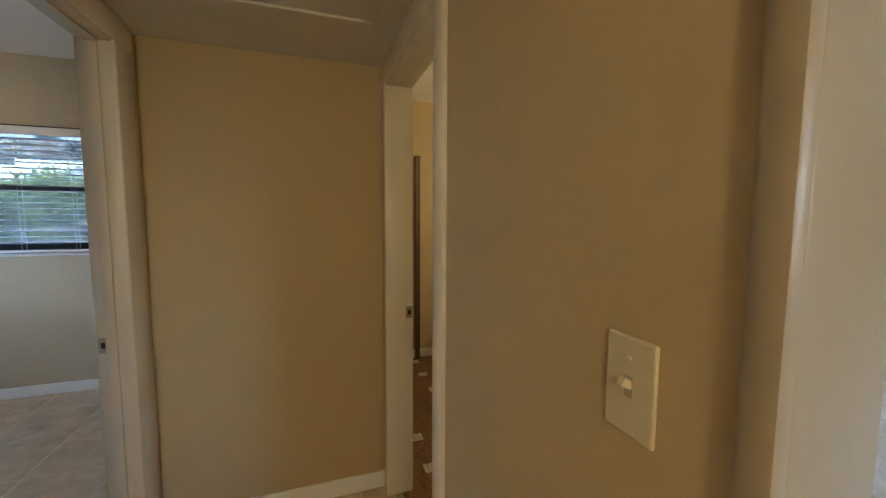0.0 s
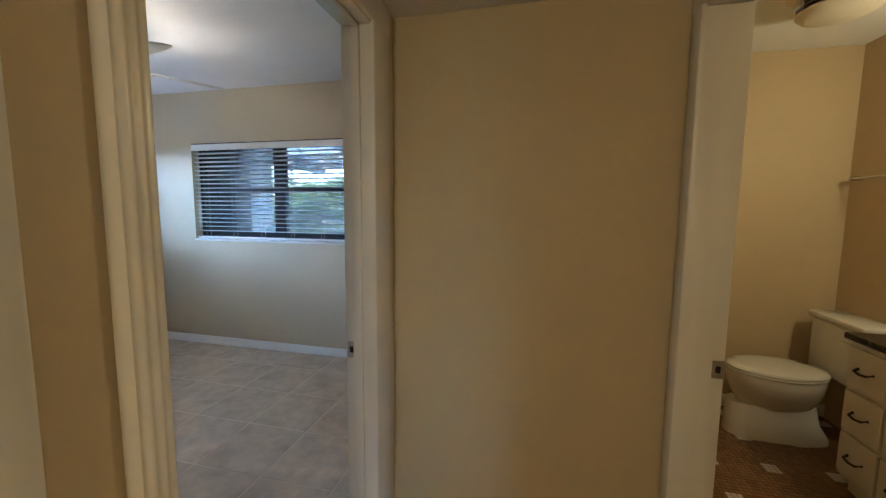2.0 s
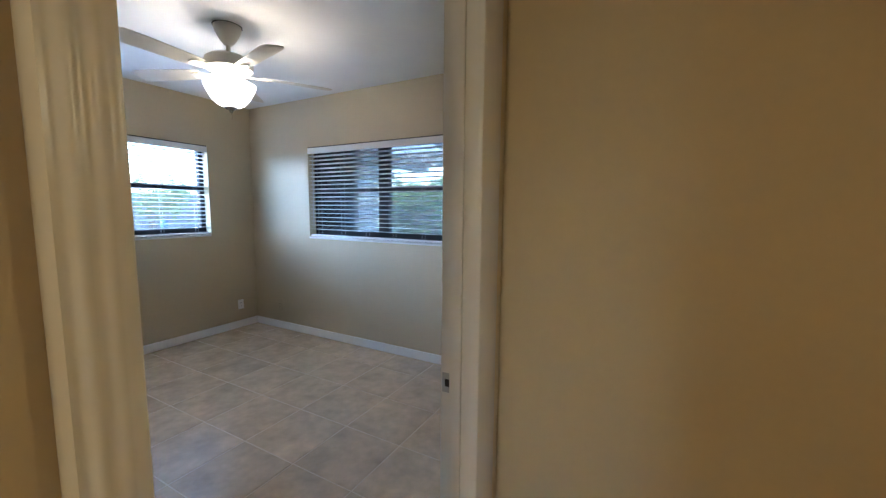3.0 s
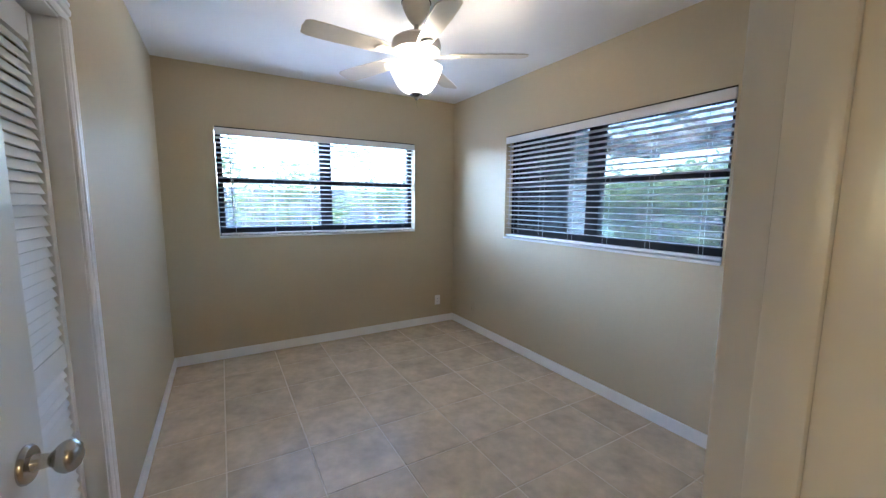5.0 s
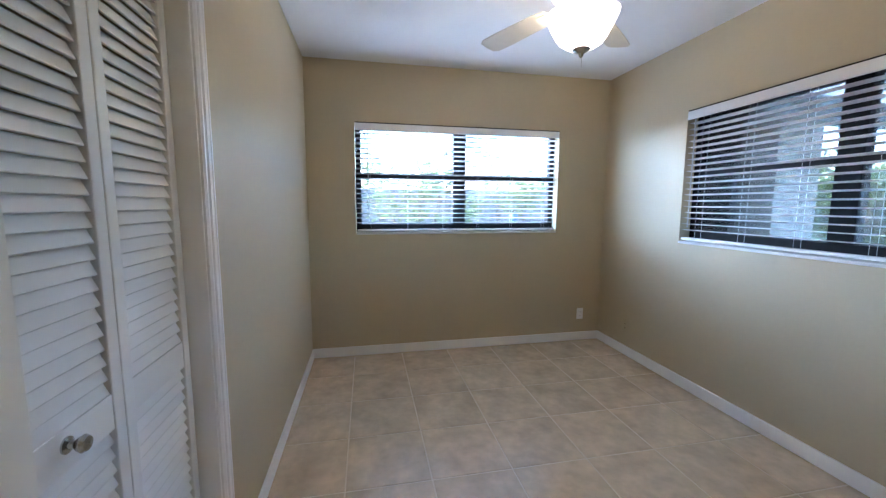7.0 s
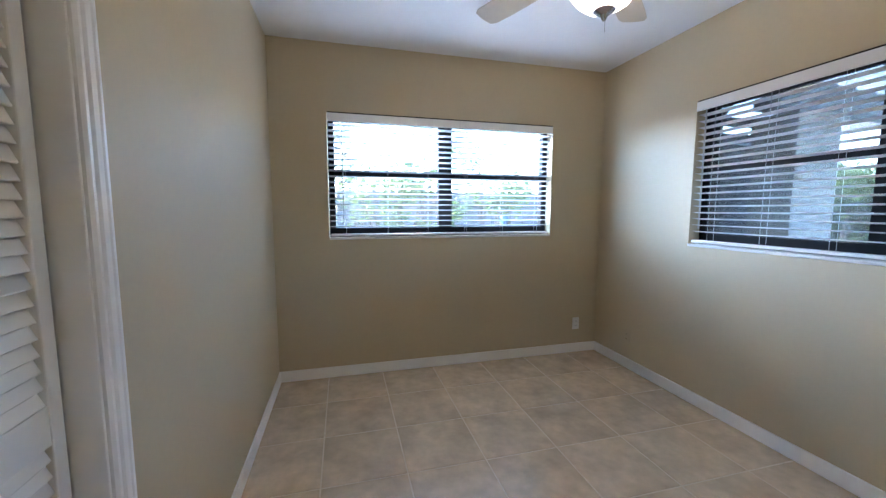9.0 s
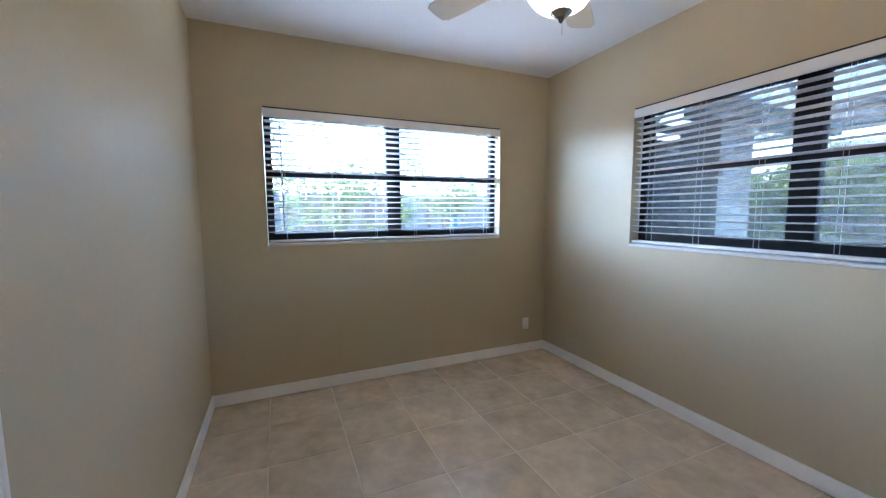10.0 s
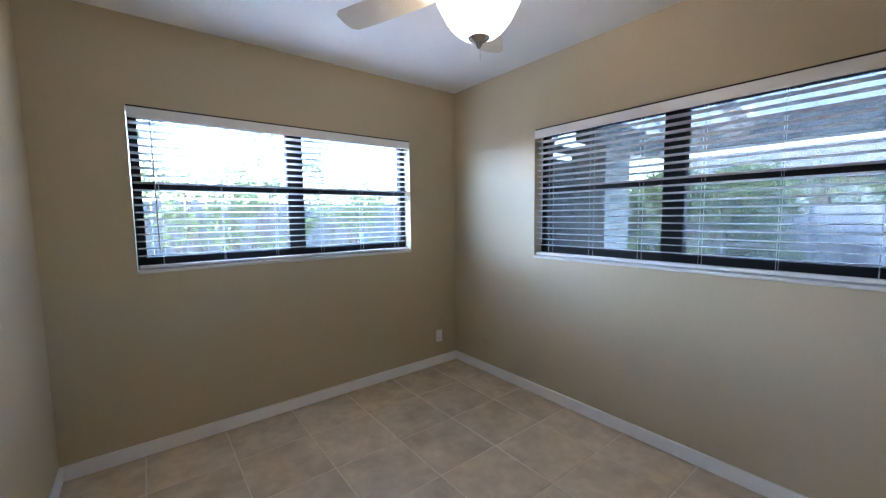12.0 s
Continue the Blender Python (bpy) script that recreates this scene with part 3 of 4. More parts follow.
door = thing("door_1", (-0.080, 2.170, 0.008), "white painted six-panel door standing open into the bedroom", "door", kind="structure", turn=180 - 4.2)
DW, DT, DH = 0.762, 0.035, 2.015
bm = bmesh.new()
st, rails = 0.125, [(0.0, 0.22), (0.88, 1.045), (1.53, 1.64), (DH - 0.12, DH)]
box(bm, 0, -DT, 0, st, 0, DH)
box(bm, DW - st, -DT, 0, DW, 0, DH)
box(bm, DW / 2 - 0.05, -DT, 0, DW / 2 + 0.05, 0, DH)
for r0, r1 in rails:
    box(bm, st, -DT, r0, DW - st, 0, r1)
part("leaf_frame", bm, DOORW, door)
for (r0, r1), (r2, r3) in zip(rails, rails[1:]):
    for u0, u1 in ((st, DW / 2 - 0.05), (DW / 2 + 0.05, DW - st)):
        bm = boxed(u0, -DT + 0.012, r1, u1, -0.012, r2)
        part("recess", bm, DOORW, door)
        for side in (0, 1):
            b2 = bmesh.new()
            y_in, y_out = (-0.012, -0.005) if side == 0 else (-DT + 0.012, -DT + 0.005)
            low = [b2.verts.new(p) for p in ((u0 + 0.022, y_in, r1 + 0.022), (u1 - 0.022, y_in, r1 + 0.022), (u1 - 0.022, y_in, r2 - 0.022), (u0 + 0.022, y_in, r2 - 0.022))]
            top = [b2.verts.new(p) for p in ((u0 + 0.05, y_out, r1 + 0.05), (u1 - 0.05, y_out, r1 + 0.05), (u1 - 0.05, y_out, r2 - 0.05), (u0 + 0.05, y_out, r2 - 0.05))]
            for i in range(4):
                b2.faces.new((low[i], low[(i + 1) % 4], top[(i + 1) % 4], top[i]))
            b2.faces.new(top)
            b2.faces.new(low)
            bmesh.ops.recalc_face_normals(b2, faces=b2.faces)
            part("raised_panel", b2, DOORW, door)
knob(door, (DW - 0.062, -DT, 0.976), -1)
knob(door, (DW - 0.062, 0.0, 0.976), 1)
for hz in (0.22, 1.0, 1.80):
    part("hinge", sweep([(-0.004, -DT - 0.004, hz), (-0.004, -DT - 0.004, hz + 0.09)], 0.006, 10), NICKEL, door)


# ---- closet bifold doors ----
def bifold(name, x0, x1, has_knob):
    y1 = YS - 0.055
    th = thing(name, ((x0 + x1) / 2, y1, 0.012), "white louvred bifold closet door panel" + (" with a small nickel knob" if has_knob else ""), "closet door", group="closet doors")
    w, hgt, t, s = x1 - x0 - 0.003, 2.005, 0.028, 0.036
    for sx in (-1, 1):
        a, b = sorted((sx * w / 2, sx * (w / 2 - s)))
        part("stile", boxed(a, -t, 0, b, 0, hgt, bevel=0.003), LOUVRE, th)
    for r0, r1 in ((0.0, 0.14), (0.876, 0.956), (hgt - 0.09, hgt)):
        part("rail", boxed(-w / 2 + s, -t + 0.003, r0, w / 2 - s, -0.003, r1), LOUVRE, th)
    bm = boxed(-w / 2 + s + 0.001, -0.0178, -0.0030, w / 2 - s - 0.001, 0.0178, 0.0030, bevel=0.0014, seg=1)
    bm.transform(pose(0, 0, 0, -66, 0, 0))
    me = mesh_of("louvre", bm, LOUVRE)
    for lo, hi in ((0.14, 0.876), (0.956, hgt - 0.09)):
        n = round((hi - lo) / 0.0335)
        for i in range(n):
            ob = new("louvre", me)
            ob.parent = th
            ob.matrix_basis = pose(0, -t / 2, lo + (i + 0.5) * (hi - lo) / n)
    if has_knob:
        kn = part("knob", lathe([(0.0, 0.0), (0.016, 0.0), (0.016, 0.003), (0.008, 0.006), (0.007, 0.014), (0.013, 0.020), (0.017, 0.028), (0.013, 0.035), (0.0, 0.038)], 24, axis="y"),
                  NICKEL, th, "small satin nickel knob", smooth=40)
        kn.matrix_basis = pose(has_knob, -0.003, 0.924)
    return th


BW = (CLOSET[1] - CLOSET[0] - 0.024) / 4
for i in range(4):
    bifold("bifold_door", CLOSET[0] + 0.012 + i * BW, CLOSET[0] + 0.012 + (i + 1) * BW, (0, 0.006, -0.006, 0)[i])


# ---- ceiling fan ----
fan = thing("ceiling_fan", (FAN[0], FAN[1], ZC), "cream five-blade ceiling fan with a lit frosted bowl light", "ceiling fan", turn=0)
part("canopy", lathe([(0.0, 0.0), (0.082, 0.0), (0.082, -0.012), (0.074, -0.04), (0.05, -0.085), (0.026, -0.115), (0.02, -0.12), (0.0, -0.12)], 36), FANBODY, fan, smooth=40)
part("canopy_ring", lathe([(0.0, 0.0), (0.087, 0.0), (0.087, -0.0025), (0.0, -0.0025)], 36), DARK, fan)
part("downrod", sweep([(0, 0, -0.11), (0, 0, -0.18)], 0.013, 14), FANBODY, fan, smooth=40)
part("motor_housing", lathe([(0.0, -0.170), (0.035, -0.170), (0.05, -0.180), (0.11, -0.190), (0.138, -0.210), (0.145, -0.240), (0.138, -0.270), (0.11, -0.285), (0.075, -0.295), (0.0, -0.295)], 40), FANBODY, fan, smooth=40)
part("switch_housing", lathe([(0.0, -0.290), (0.062, -0.290), (0.062, -0.335), (0.05, -0.345), (0.0, -0.345)], 32), FANBODY, fan, smooth=40)
blade_bm = prism([(0.19, -0.045), (0.26, -0.058), (0.52, -0.068), (0.62, -0.066), (0.648, -0.05), (0.655, 0.0), (0.648, 0.05), (0.62, 0.066), (0.52, 0.068), (0.26, 0.058), (0.19, 0.045)], -0.003, 0.003)
bmesh.ops.bevel(blade_bm, geom=[e for e in blade_bm.edges if abs(e.verts[0].co.z - e.verts[1].co.z) < 1e-6], offset=0.002, segments=1, affect="EDGES")
blade_me = mesh_of("blade", blade_bm, BLADE)
iron_bm = prism([(0.09, -0.016), (0.15, -0.012), (0.18, -0.028), (0.24, -0.034), (0.26, -0.012), (0.26, 0.012), (0.24, 0.034), (0.18, 0.028), (0.15, 0.012), (0.09, 0.016)], -0.012, -0.005)
iron_me = mesh_of("blade_iron", iron_bm, FANBODY)
for i in range(5):
    m = pose(0, 0, -0.290, 0, 0, 59 + 72 * i) @ pose(0, 0, 0, 11, 0, 0)
    ob = new("blade", blade_me)
    ob.parent, ob.matrix_basis = fan, m
    ob2 = new("blade_iron", iron_me)
    ob2.parent, ob2.matrix_basis = fan, m
bowl = bmesh.new()
prof = [(0.142, -0.350), (0.153, -0.359), (0.151, -0.375), (0.142, -0.397), (0.130, -0.420), (0.116, -0.447), (0.095, -0.475), (0.067, -0.495), (0.035, -0.505), (0.0, -0.507)]
nb = 48
rings = []
for r, z in prof:
    rings.append([bowl.verts.new((r * (1 + 0.025 * math.cos(8 * 2 * math.pi * k / nb)) * math.cos(2 * math.pi * k / nb), r * (1 + 0.025 * math.cos(8 * 2 * math.pi * k / nb)) * math.sin(2 * math.pi * k / nb), z)) for k in range(nb)])
for a, b in zip(rings, rings[1:]):
    for k in range(nb):
        bowl.faces.new((a[k], b[k], b[(k + 1) % nb], a[(k + 1) % nb]))
bmesh.ops.remove_doubles(bowl, verts=bowl.verts, dist=0.0005)
part("light_bowl", bowl, BOWL, fan, "lit frosted glass bowl with a scalloped rim", smooth=60)
part("finial", lathe([(0.0, -0.501), (0.036, -0.501), (0.040, -0.507), (0.030, -0.515), (0.014, -0.523), (0.010, -0.533), (0.006, -0.541), (0.0, -0.543)], 24), NICKEL, fan, smooth=40)
part("pull_chain", sweep([(0.006, 0, -0.535), (0.006, 0.0, -0.585)], 0.0009, 6), NICKEL, fan)


# ---- switch and outlet plates ----
def plate(name, m, material, label, category, kind_of):
    th = tagged(new(name), label, category)
    th.matrix_world = m
    part("cover", boxed(-0.035, 0.0, -0.0575, 0.035, 0.006, 0.0575, bevel=0.003), material, th)
    if kind_of == "switch":
        tg = part("toggle", boxed(-0.0048, 0.0, -0.0055, 0.0048, 0.015, 0.0055, bevel=0.002), material, th)
        tg.matrix_basis = pose(0, 0.004, 0.002, 24, 0, 0)
        # slot face in a darker plate colour, the toggle's shade painted in
        part("slot", boxed(-0.0055, 0.0055, -0.012, 0.0055, 0.0064, 0.012), mat("shadowed_plastic", (0.42, 0.35, 0.23), 0.4), th)
        for dz in (-0.032, 0.032):
            part("screw", lathe([(0.0, 0.0), (0.003, 0.0), (0.003, 0.0012), (0.0, 0.0014)], 10, center=(0, 0.0058, dz), axis="y"), material, th)
    else:
        for dz in (-0.02, 0.02):
            rc = part("receptacle", boxed(-0.016, 0.005, dz - 0.013, 0.016, 0.0078, dz + 0.013, bevel=0.002), material, th)
            for sx in (-0.006, 0.006):
                part("slot", boxed(sx - 0.0012, 0.007, dz - 0.003, sx + 0.0012, 0.0082, dz + 0.006), DARK, rc)
    return th


plate("light_switch", pose(HX1, 1.586, 1.232, 0, 0, 90), PLATE, "almond plastic toggle light switch on the hall wall", "light switch", "switch")
plate("wall_outlet", pose(XW, 4.784, 0.282, 0, 0, -90), WPLATE, "white plastic power outlet low on the bedroom wall", "outlet", "outlet")
plate("wall_outlet", pose(-3.35, YN, 0.275, 0, 0, 180), WALL, "tan painted-over outlet cover low on the bedroom wall", "outlet", "outlet")


# ---- bathroom ----
toilet = thing("toilet", (2.632, 4.545, 0.0), "white porcelain two-piece toilet with its lid down", "toilet", turn=180)


def loft(rows, n=32, material=PORCELAIN, name="", label=""):
    """Rings of (height, centre along x, half length, half width, squareness)."""
    bm = bmesh.new()
    rings = []
    for z, cx, a, b, sq in rows:
        ring = []
        for k in range(n):
            t = 2 * math.pi * k / n
            c, s = math.cos(t), math.sin(t)
            ring.append(bm.verts.new((cx + a * math.copysign(abs(c) ** sq, c), b * math.copysign(abs(s) ** sq, s), z * 1.07)))
        rings.append(ring)
    for r0, r1 in zip(rings, rings[1:]):
        for k in range(n):
            bm.faces.new((r0[k], r0[(k + 1) % n], r1[(k + 1) % n], r1[k]))
    bm.faces.new(rings[0])
    bm.faces.new(rings[-1])
    bmesh.ops.recalc_face_normals(bm, faces=bm.faces)
    return part(name, bm, material, toilet, label, smooth=50)


loft([(0.0, 0.470, 0.285, 0.12, 0.7), (0.03, 0.470, 0.280, 0.115, 0.7), (0.10, 0.495, 0.260, 0.095, 0.75), (0.20, 0.505, 0.245, 0.10, 0.8)], name="pedestal")
loft([(0.19, 0.485, 0.200, 0.10, 0.9), (0.26, 0.490, 0.240, 0.145, 0.95), (0.32, 0.492, 0.262, 0.172, 1.0), (0.37, 0.494, 0.270, 0.182, 1.0), (0.392, 0.494, 0.268, 0.18, 1.0)], name="bowl")
loft([(0.394, 0.490, 0.266, 0.182, 1.0), (0.398, 0.490, 0.272, 0.188, 1.0), (0.408, 0.490, 0.270, 0.186, 1.0)], name="seat")
loft([(0.411, 0.486, 0.266, 0.184, 1.0), (0.416, 0.486, 0.270, 0.187, 1.0), (0.428, 0.486, 0.260, 0.18, 1.0), (0.434, 0.486, 0.200, 0.13, 1.0)], name="lid")
part("tank", boxed(0.012, -0.215, 0.40, 0.20, 0.215, 0.755, bevel=0.025, seg=3), PORCELAIN, toilet, smooth=40)
part("tank_lid", boxed(0.004, -0.225, 0.757, 0.212, 0.225, 0.795, bevel=0.012, seg=3), PORCELAIN, toilet, smooth=40)
part("flush_lever", sweep([(0.20, 0.16, 0.68), (0.222, 0.16, 0.68), (0.226, 0.10, 0.675)], 0.006, 8), CHROME, toilet)

vanity = thing("bathroom_vanity", (2.42, 3.56, 0.0), "white bathroom vanity cabinet with drawers", "vanity")
part("body", boxed(-0.23, -0.5, 0.09, 0.216, 0.5, 0.80, bevel=0.003), VANITY, vanity)
part("plinth", boxed(-0.18, -0.49, 0.0, 0.216, 0.49, 0.09), VANITY, vanity)
for col in range(2):
    for row in range(3):
        y0, z0 = 0.03 + 0.235 * col - 0.01, 0.12 + 0.225 * row
        dr = part("drawer", boxed(-0.25, y0 + 0.006, z0, -0.231, y0 + 0.225, z0 + 0.205, bevel=0.004), VANITY, vanity)
        part("pull", sweep([(-0.25, y0 + 0.07, z0 + 0.11), (-0.275, y0 + 0.08, z0 + 0.10), (-0.278, y0 + 0.115, z0 + 0.095), (-0.275, y0 + 0.15, z0 + 0.10), (-0.25, y0 + 0.16, z0 + 0.11)], 0.006, 8), BLACK, dr)
part("cabinet_door", boxed(-0.25, -0.49, 0.12, -0.231, 0.01, 0.775, bevel=0.004), VANITY, vanity)
tagged(part("worktop", boxed(2.165, 3.045, 0.802, 2.636, 4.08, 0.835, bevel=0.006), COUNTER), "dark polished countertop lying on the vanity", "countertop")

bar = thing("towel_bar", (BX1, 4.55, 1.66), "thin chrome towel bar on the bathroom wall", "towel bar")
part("rod", sweep([(-0.055, -0.24, 0), (-0.055, 0.24, 0)], 0.007, 10), CHROME, bar, smooth=40)
for y in (-0.235, 0.235):
    part("bracket", boxed(-0.065, y - 0.012, -0.014, -0.001, y + 0.012, 0.014, bevel=0.004), CHROME, bar)

vent = thing("ceiling_vent_light", (2.0, 4.09, BZ), "round cream ceiling vent light with dark louvre rings", "ceiling light")
part("base", lathe([(0.0, 0.0), (0.20, 0.0), (0.20, -0.0025), (0.17, -0.012), (0.0, -0.012)], 40), LENS, vent, smooth=40)
part("core", lathe([(0.0, -0.012), (0.125, -0.012), (0.125, -0.10), (0.0, -0.10)], 40), VENTDARK, vent)
for k in range(3):
    z = -0.026 - 0.024 * k
    part("ring", lathe([(0.124, z), (0.158, z - 0.004), (0.160, z - 0.008), (0.124, z - 0.004)], 40), CHROME if k else LENS, vent, smooth=40)
part("lens", lathe([(0.0, -0.098), (0.156, -0.098), (0.160, -0.106), (0.145, -0.122), (0.10, -0.138), (0.0, -0.145)], 40), LENS, vent, smooth=40)
post = thing("metal_post", (1.692, 4.855, 0.0), "dark bronze metal post upright against the bathroom wall", "post")
part("upright", boxed(-0.024, -0.018, 0.0, 0.024, 0.018, 1.985, bevel=0.003), BRONZE, post)
part("foot", boxed(-0.032, -0.024, 0.0, 0.032, 0.024, 0.012, bevel=0.002), BRONZE, post)
part("cap", boxed(-0.027, -0.021, 1.985, 0.027, 0.021, 2.0, bevel=0.003), BRONZE, post)
vl = thing("vanity_light", (2.623, 3.55, 2.0), "lit bar light above the bathroom vanity", "wall light")
part("back_bar", boxed(-0.02, -0.25, -0.04, 0.015, 0.25, 0.04, bevel=0.005), CHROME, vl)
hl = thing("hall_ceiling_light", (0.36, -0.2, HZ), "round lit ceiling light in the hall", "ceiling light")
part("base", lathe([(0.0, 0.0), (0.14, 0.0), (0.14, -0.02), (0.0, -0.02)], 32), FANBODY, hl)


# ---- outdoors ----
structure("ground", boxed(-300, -300, -0.45, 300, 300, -0.25), GRASS, "green lawn around the house", "ground")
structure("porch_floor", boxed(-2.95, YN + 0.2, -0.25, 3.0, 9.2, -0.10), CONCRETE, "grey concrete porch slab", "pavement")
bm = bmesh.new()
nbd = 16
for i in range(nbd):
    y0, y1 = YN + 0.2 + i * 1.9 / nbd, YN + 0.2 + (i + 1) * 1.9 / nbd - 0.004
    zz = lambda y: 2.62 - (y - YN - 0.2) * 0.20
    vs = [bm.verts.new(p) for p in ((-3.2, y0, zz(y0)), (3.2, y0, zz(y0)), (3.2, y1, zz(y1)), (-3.2, y1, zz(y1)))]
    vt = [bm.verts.new(v.co + Vector((0, 0, 0.02))) for v in vs]
    bm.faces.new(vs[::-1])
    bm.faces.new(vt)
    for k in range(4):
        bm.faces.new((vs[k], vs[(k + 1) % 4], vt[(k + 1) % 4], vt[k]))
pr = structure("porch_roof", bm, PORCHPANEL, "pale translucent panelled porch roof sloping away from the house", "roof")
part("beam", boxed(-3.2, 7.0, 2.06, 3.2, 7.12, 2.30, bevel=0.006), PORCHCEIL, pr)
for x in (-2.0, -0.8, 0.4, 1.6):
    bm = boxed(x, YN + 0.2, -0.12, x + 0.05, 7.0, 0.0)
    for v in bm.verts:
        v.co.z += 2.60 - (v.co.y - YN - 0.2) * 0.20
    part("rafter", bm, PORCHCEIL, pr)
structure("porch_wall", boxed(-2.72, 5.385, -0.25, -2.455, 5.76, 1.97), STUCCO, "short pale grey stucco wall at the end of the porch", "wall")
# grey boarded gable between the short wall and the sloping roof
gable = structure("porch_gable", boxed(-2.60, YN + 0.2, 1.972, -2.44, 6.95, 2.05, bevel=0.006), PORCHCEIL, "grey painted boarded gable end over the porch wall", "gable")
for i in range(9):
    y0 = YN + 0.22 + i * 0.192
    part("board", boxed(-2.545, y0, 2.051, -2.515, y0 + 0.184, 2.20 - i * 0.012, bevel=0.003), PORCHCEIL, gable)
part("brace", sweep([(-2.47, 5.3, 2.06), (-2.47, 5.95, 2.44)], 0.02, 6), TRIM, gable, "white diagonal brace")
part("brace", sweep([(-2.47, 6.6, 2.06), (-2.47, 5.95, 2.44)], 0.02, 6), TRIM, gable, "white diagonal brace")
gate = thing("porch_screen", (-2.85, 5.2, -0.10), "dark grey louvred screen panel at the end of the porch", "screen")
for y in (0.0, 0.37, 0.70):
    part("post", boxed(-0.025, y, 0, 0.025, y + 0.045, 2.05), DARKMETAL, gate)
for i in range(27):
    sl = part("slat", boxed(-0.044, 0.045, -0.004, 0.044, 0.70, 0.004), SCREEN, gate)
    sl.matrix_basis = pose(0, 0, 0.10 + i * 0.0715, 0, 58, 0)
part("top_rail", boxed(-0.03, 0.0, 2.05, 0.03, 0.745, 2.10), DARKMETAL, gate)
part("brace", sweep([(0, 0.05, 2.10), (0, 0.40, 2.50)], 0.018, 6), TRIM, gate, "white diagonal brace")
part("brace", sweep([(0, 0.70, 2.10), (0, 0.40, 2.50)], 0.018, 6), TRIM, gate, "white diagonal brace")

rail = thing("railing", (-2.8, 9.4, -0.25), "grey metal railing with level bars beyond the porch", "railing")
for i in range(-1, 7):
    part("post", boxed(i * 0.985 - 0.02, -0.02, 0, i * 0.985 + 0.02, 0.02, 1.43), RAIL, rail)
for z in (0.62, 0.82, 1.02, 1.22, 1.42):
    part("bar", boxed(-1.2, -0.016, z - 0.017, 6.2, 0.016, z + 0.017), RAIL, rail)
disc = thing("garden_shield", (-1.44, 9.3, -0.10), "grey shield-shaped garden ornament on a thin stake", "ornament")
part("shield", prism([(-0.12, 0.13), (-0.05, 0.12), (0.0, 0.145), (0.05, 0.12), (0.12, 0.13), (0.13, 0.02), (0.105, -0.07), (0.05, -0.12), (0.0, -0.15), (-0.05, -0.12), (-0.105, -0.07), (-0.13, 0.02)], -0.012, 0.012, lambda u, v, w: (u, w, v + 1.01)), GREYDISC, disc)
part("stake", sweep([(0, 0, 0), (0, 0, 0.75)], 0.012, 8), RAIL, disc)

# wooden yard fence
fence = thing("wooden_fence", (-8.0, 2.0, -0.25), "weathered grey wooden board fence along the yard", "fence")
rng = random.Random(4)
bm = boxed(-0.01, -0.066, 0.0, 0.01, 0.066, 1.95)
board = mesh_of("board", bm, FENCEW)
for i in range(96):
    ob = new("board", board)
    ob.parent = fence
    ob.matrix_basis = pose(rng.uniform(-0.006, 0.006), -6.6 + i * 0.139, rng.uniform(-0.03, 0.02), 0, 0, rng.uniform(-1.5, 1.5))
for z in (0.35, 1.0, 1.74):
    part("rail", boxed(0.012, -6.7, z - 0.045, 0.05, 6.8, z + 0.045), FENCEW, fence)
for i in range(6):
    part("post", boxed(0.012, -6.6 + i * 2.6, 0, 0.10, -6.51 + i * 2.6, 1.98), FENCEW, fence)


def leaf_cloud(rng, clumps, count, size, squash=0.8, slim=0.30):
    """Single folded leaves scattered through clumps of (x, y, z, radius)."""
    verts, faces = [], []
    weights = [c[3] ** 2 for c in clumps]
    for _ in range(count):
        cx, cy, cz, r = rng.choices(clumps, weights)[0]
        d = Vector((rng.gauss(0, 1), rng.gauss(0, 1), rng.gauss(0, 1))).normalized() * r * rng.uniform(0.35, 1.08) ** 0.6
        p = Vector((cx + d.x, cy + d.y, cz + d.z * squash))
        e = Euler((rng.uniform(-0.9, 0.9), rng.uniform(-0.9, 0.9), rng.uniform(0, 6.28))).to_matrix()
        s = size * rng.uniform(0.6, 1.35)
        n = len(verts)
        for u, v, w in ((0, 0, 0), (0.5, slim, 0.10), (1.0, 0, -0.08), (0.5, -slim, 0.10)):
            verts.append(p + e @ Vector((u * s, v * s, w * s)))
        faces += [(n, n + 1, n + 2), (n, n + 2, n + 3)]
    me = bpy.data.meshes.new("leaves")
    me.from_pydata(verts, [], faces)
    return me


def plant(name, place, clumps, count, size, material, label, category, seed, stems=5, trunk=0.03, slim=0.30):
    rng = random.Random(seed)
    th = thing(name, place, label, category)
    me = leaf_cloud(rng, clumps, count, size, slim=slim)
    me.materials.append(material)
    cr = new("crown", me)
    cr.parent = th
    bm = bmesh.new()
    main = clumps[: max(stems, 1)]
    for cx, cy, cz, r in main:
        b = (rng.uniform(-0.08, 0.08), rng.uniform(-0.08, 0.08), 0)
        m1 = (cx * 0.4 + rng.uniform(-0.1, 0.1), cy * 0.4 + rng.uniform(-0.1, 0.1), cz * 0.55)
        sweep([b, m1, (cx, cy, cz + r * 0.5)], [trunk, trunk * 0.7, trunk * 0.25], 7, bm)
        for _ in range(4):
            q = (cx + rng.uniform(-r, r) * 0.8, cy + rng.uniform(-r, r) * 0.8, cz + rng.uniform(-0.2, 0.8) * r)
            sweep([m1, (cx * 0.8 + q[0] * 0.2, cy * 0.8 + q[1] * 0.2, (m1[2] + q[2]) / 2), q], [trunk * 0.5, trunk * 0.35, trunk * 0.12], 5, bm)
    part("trunk", bm, BARK, th)
    return th


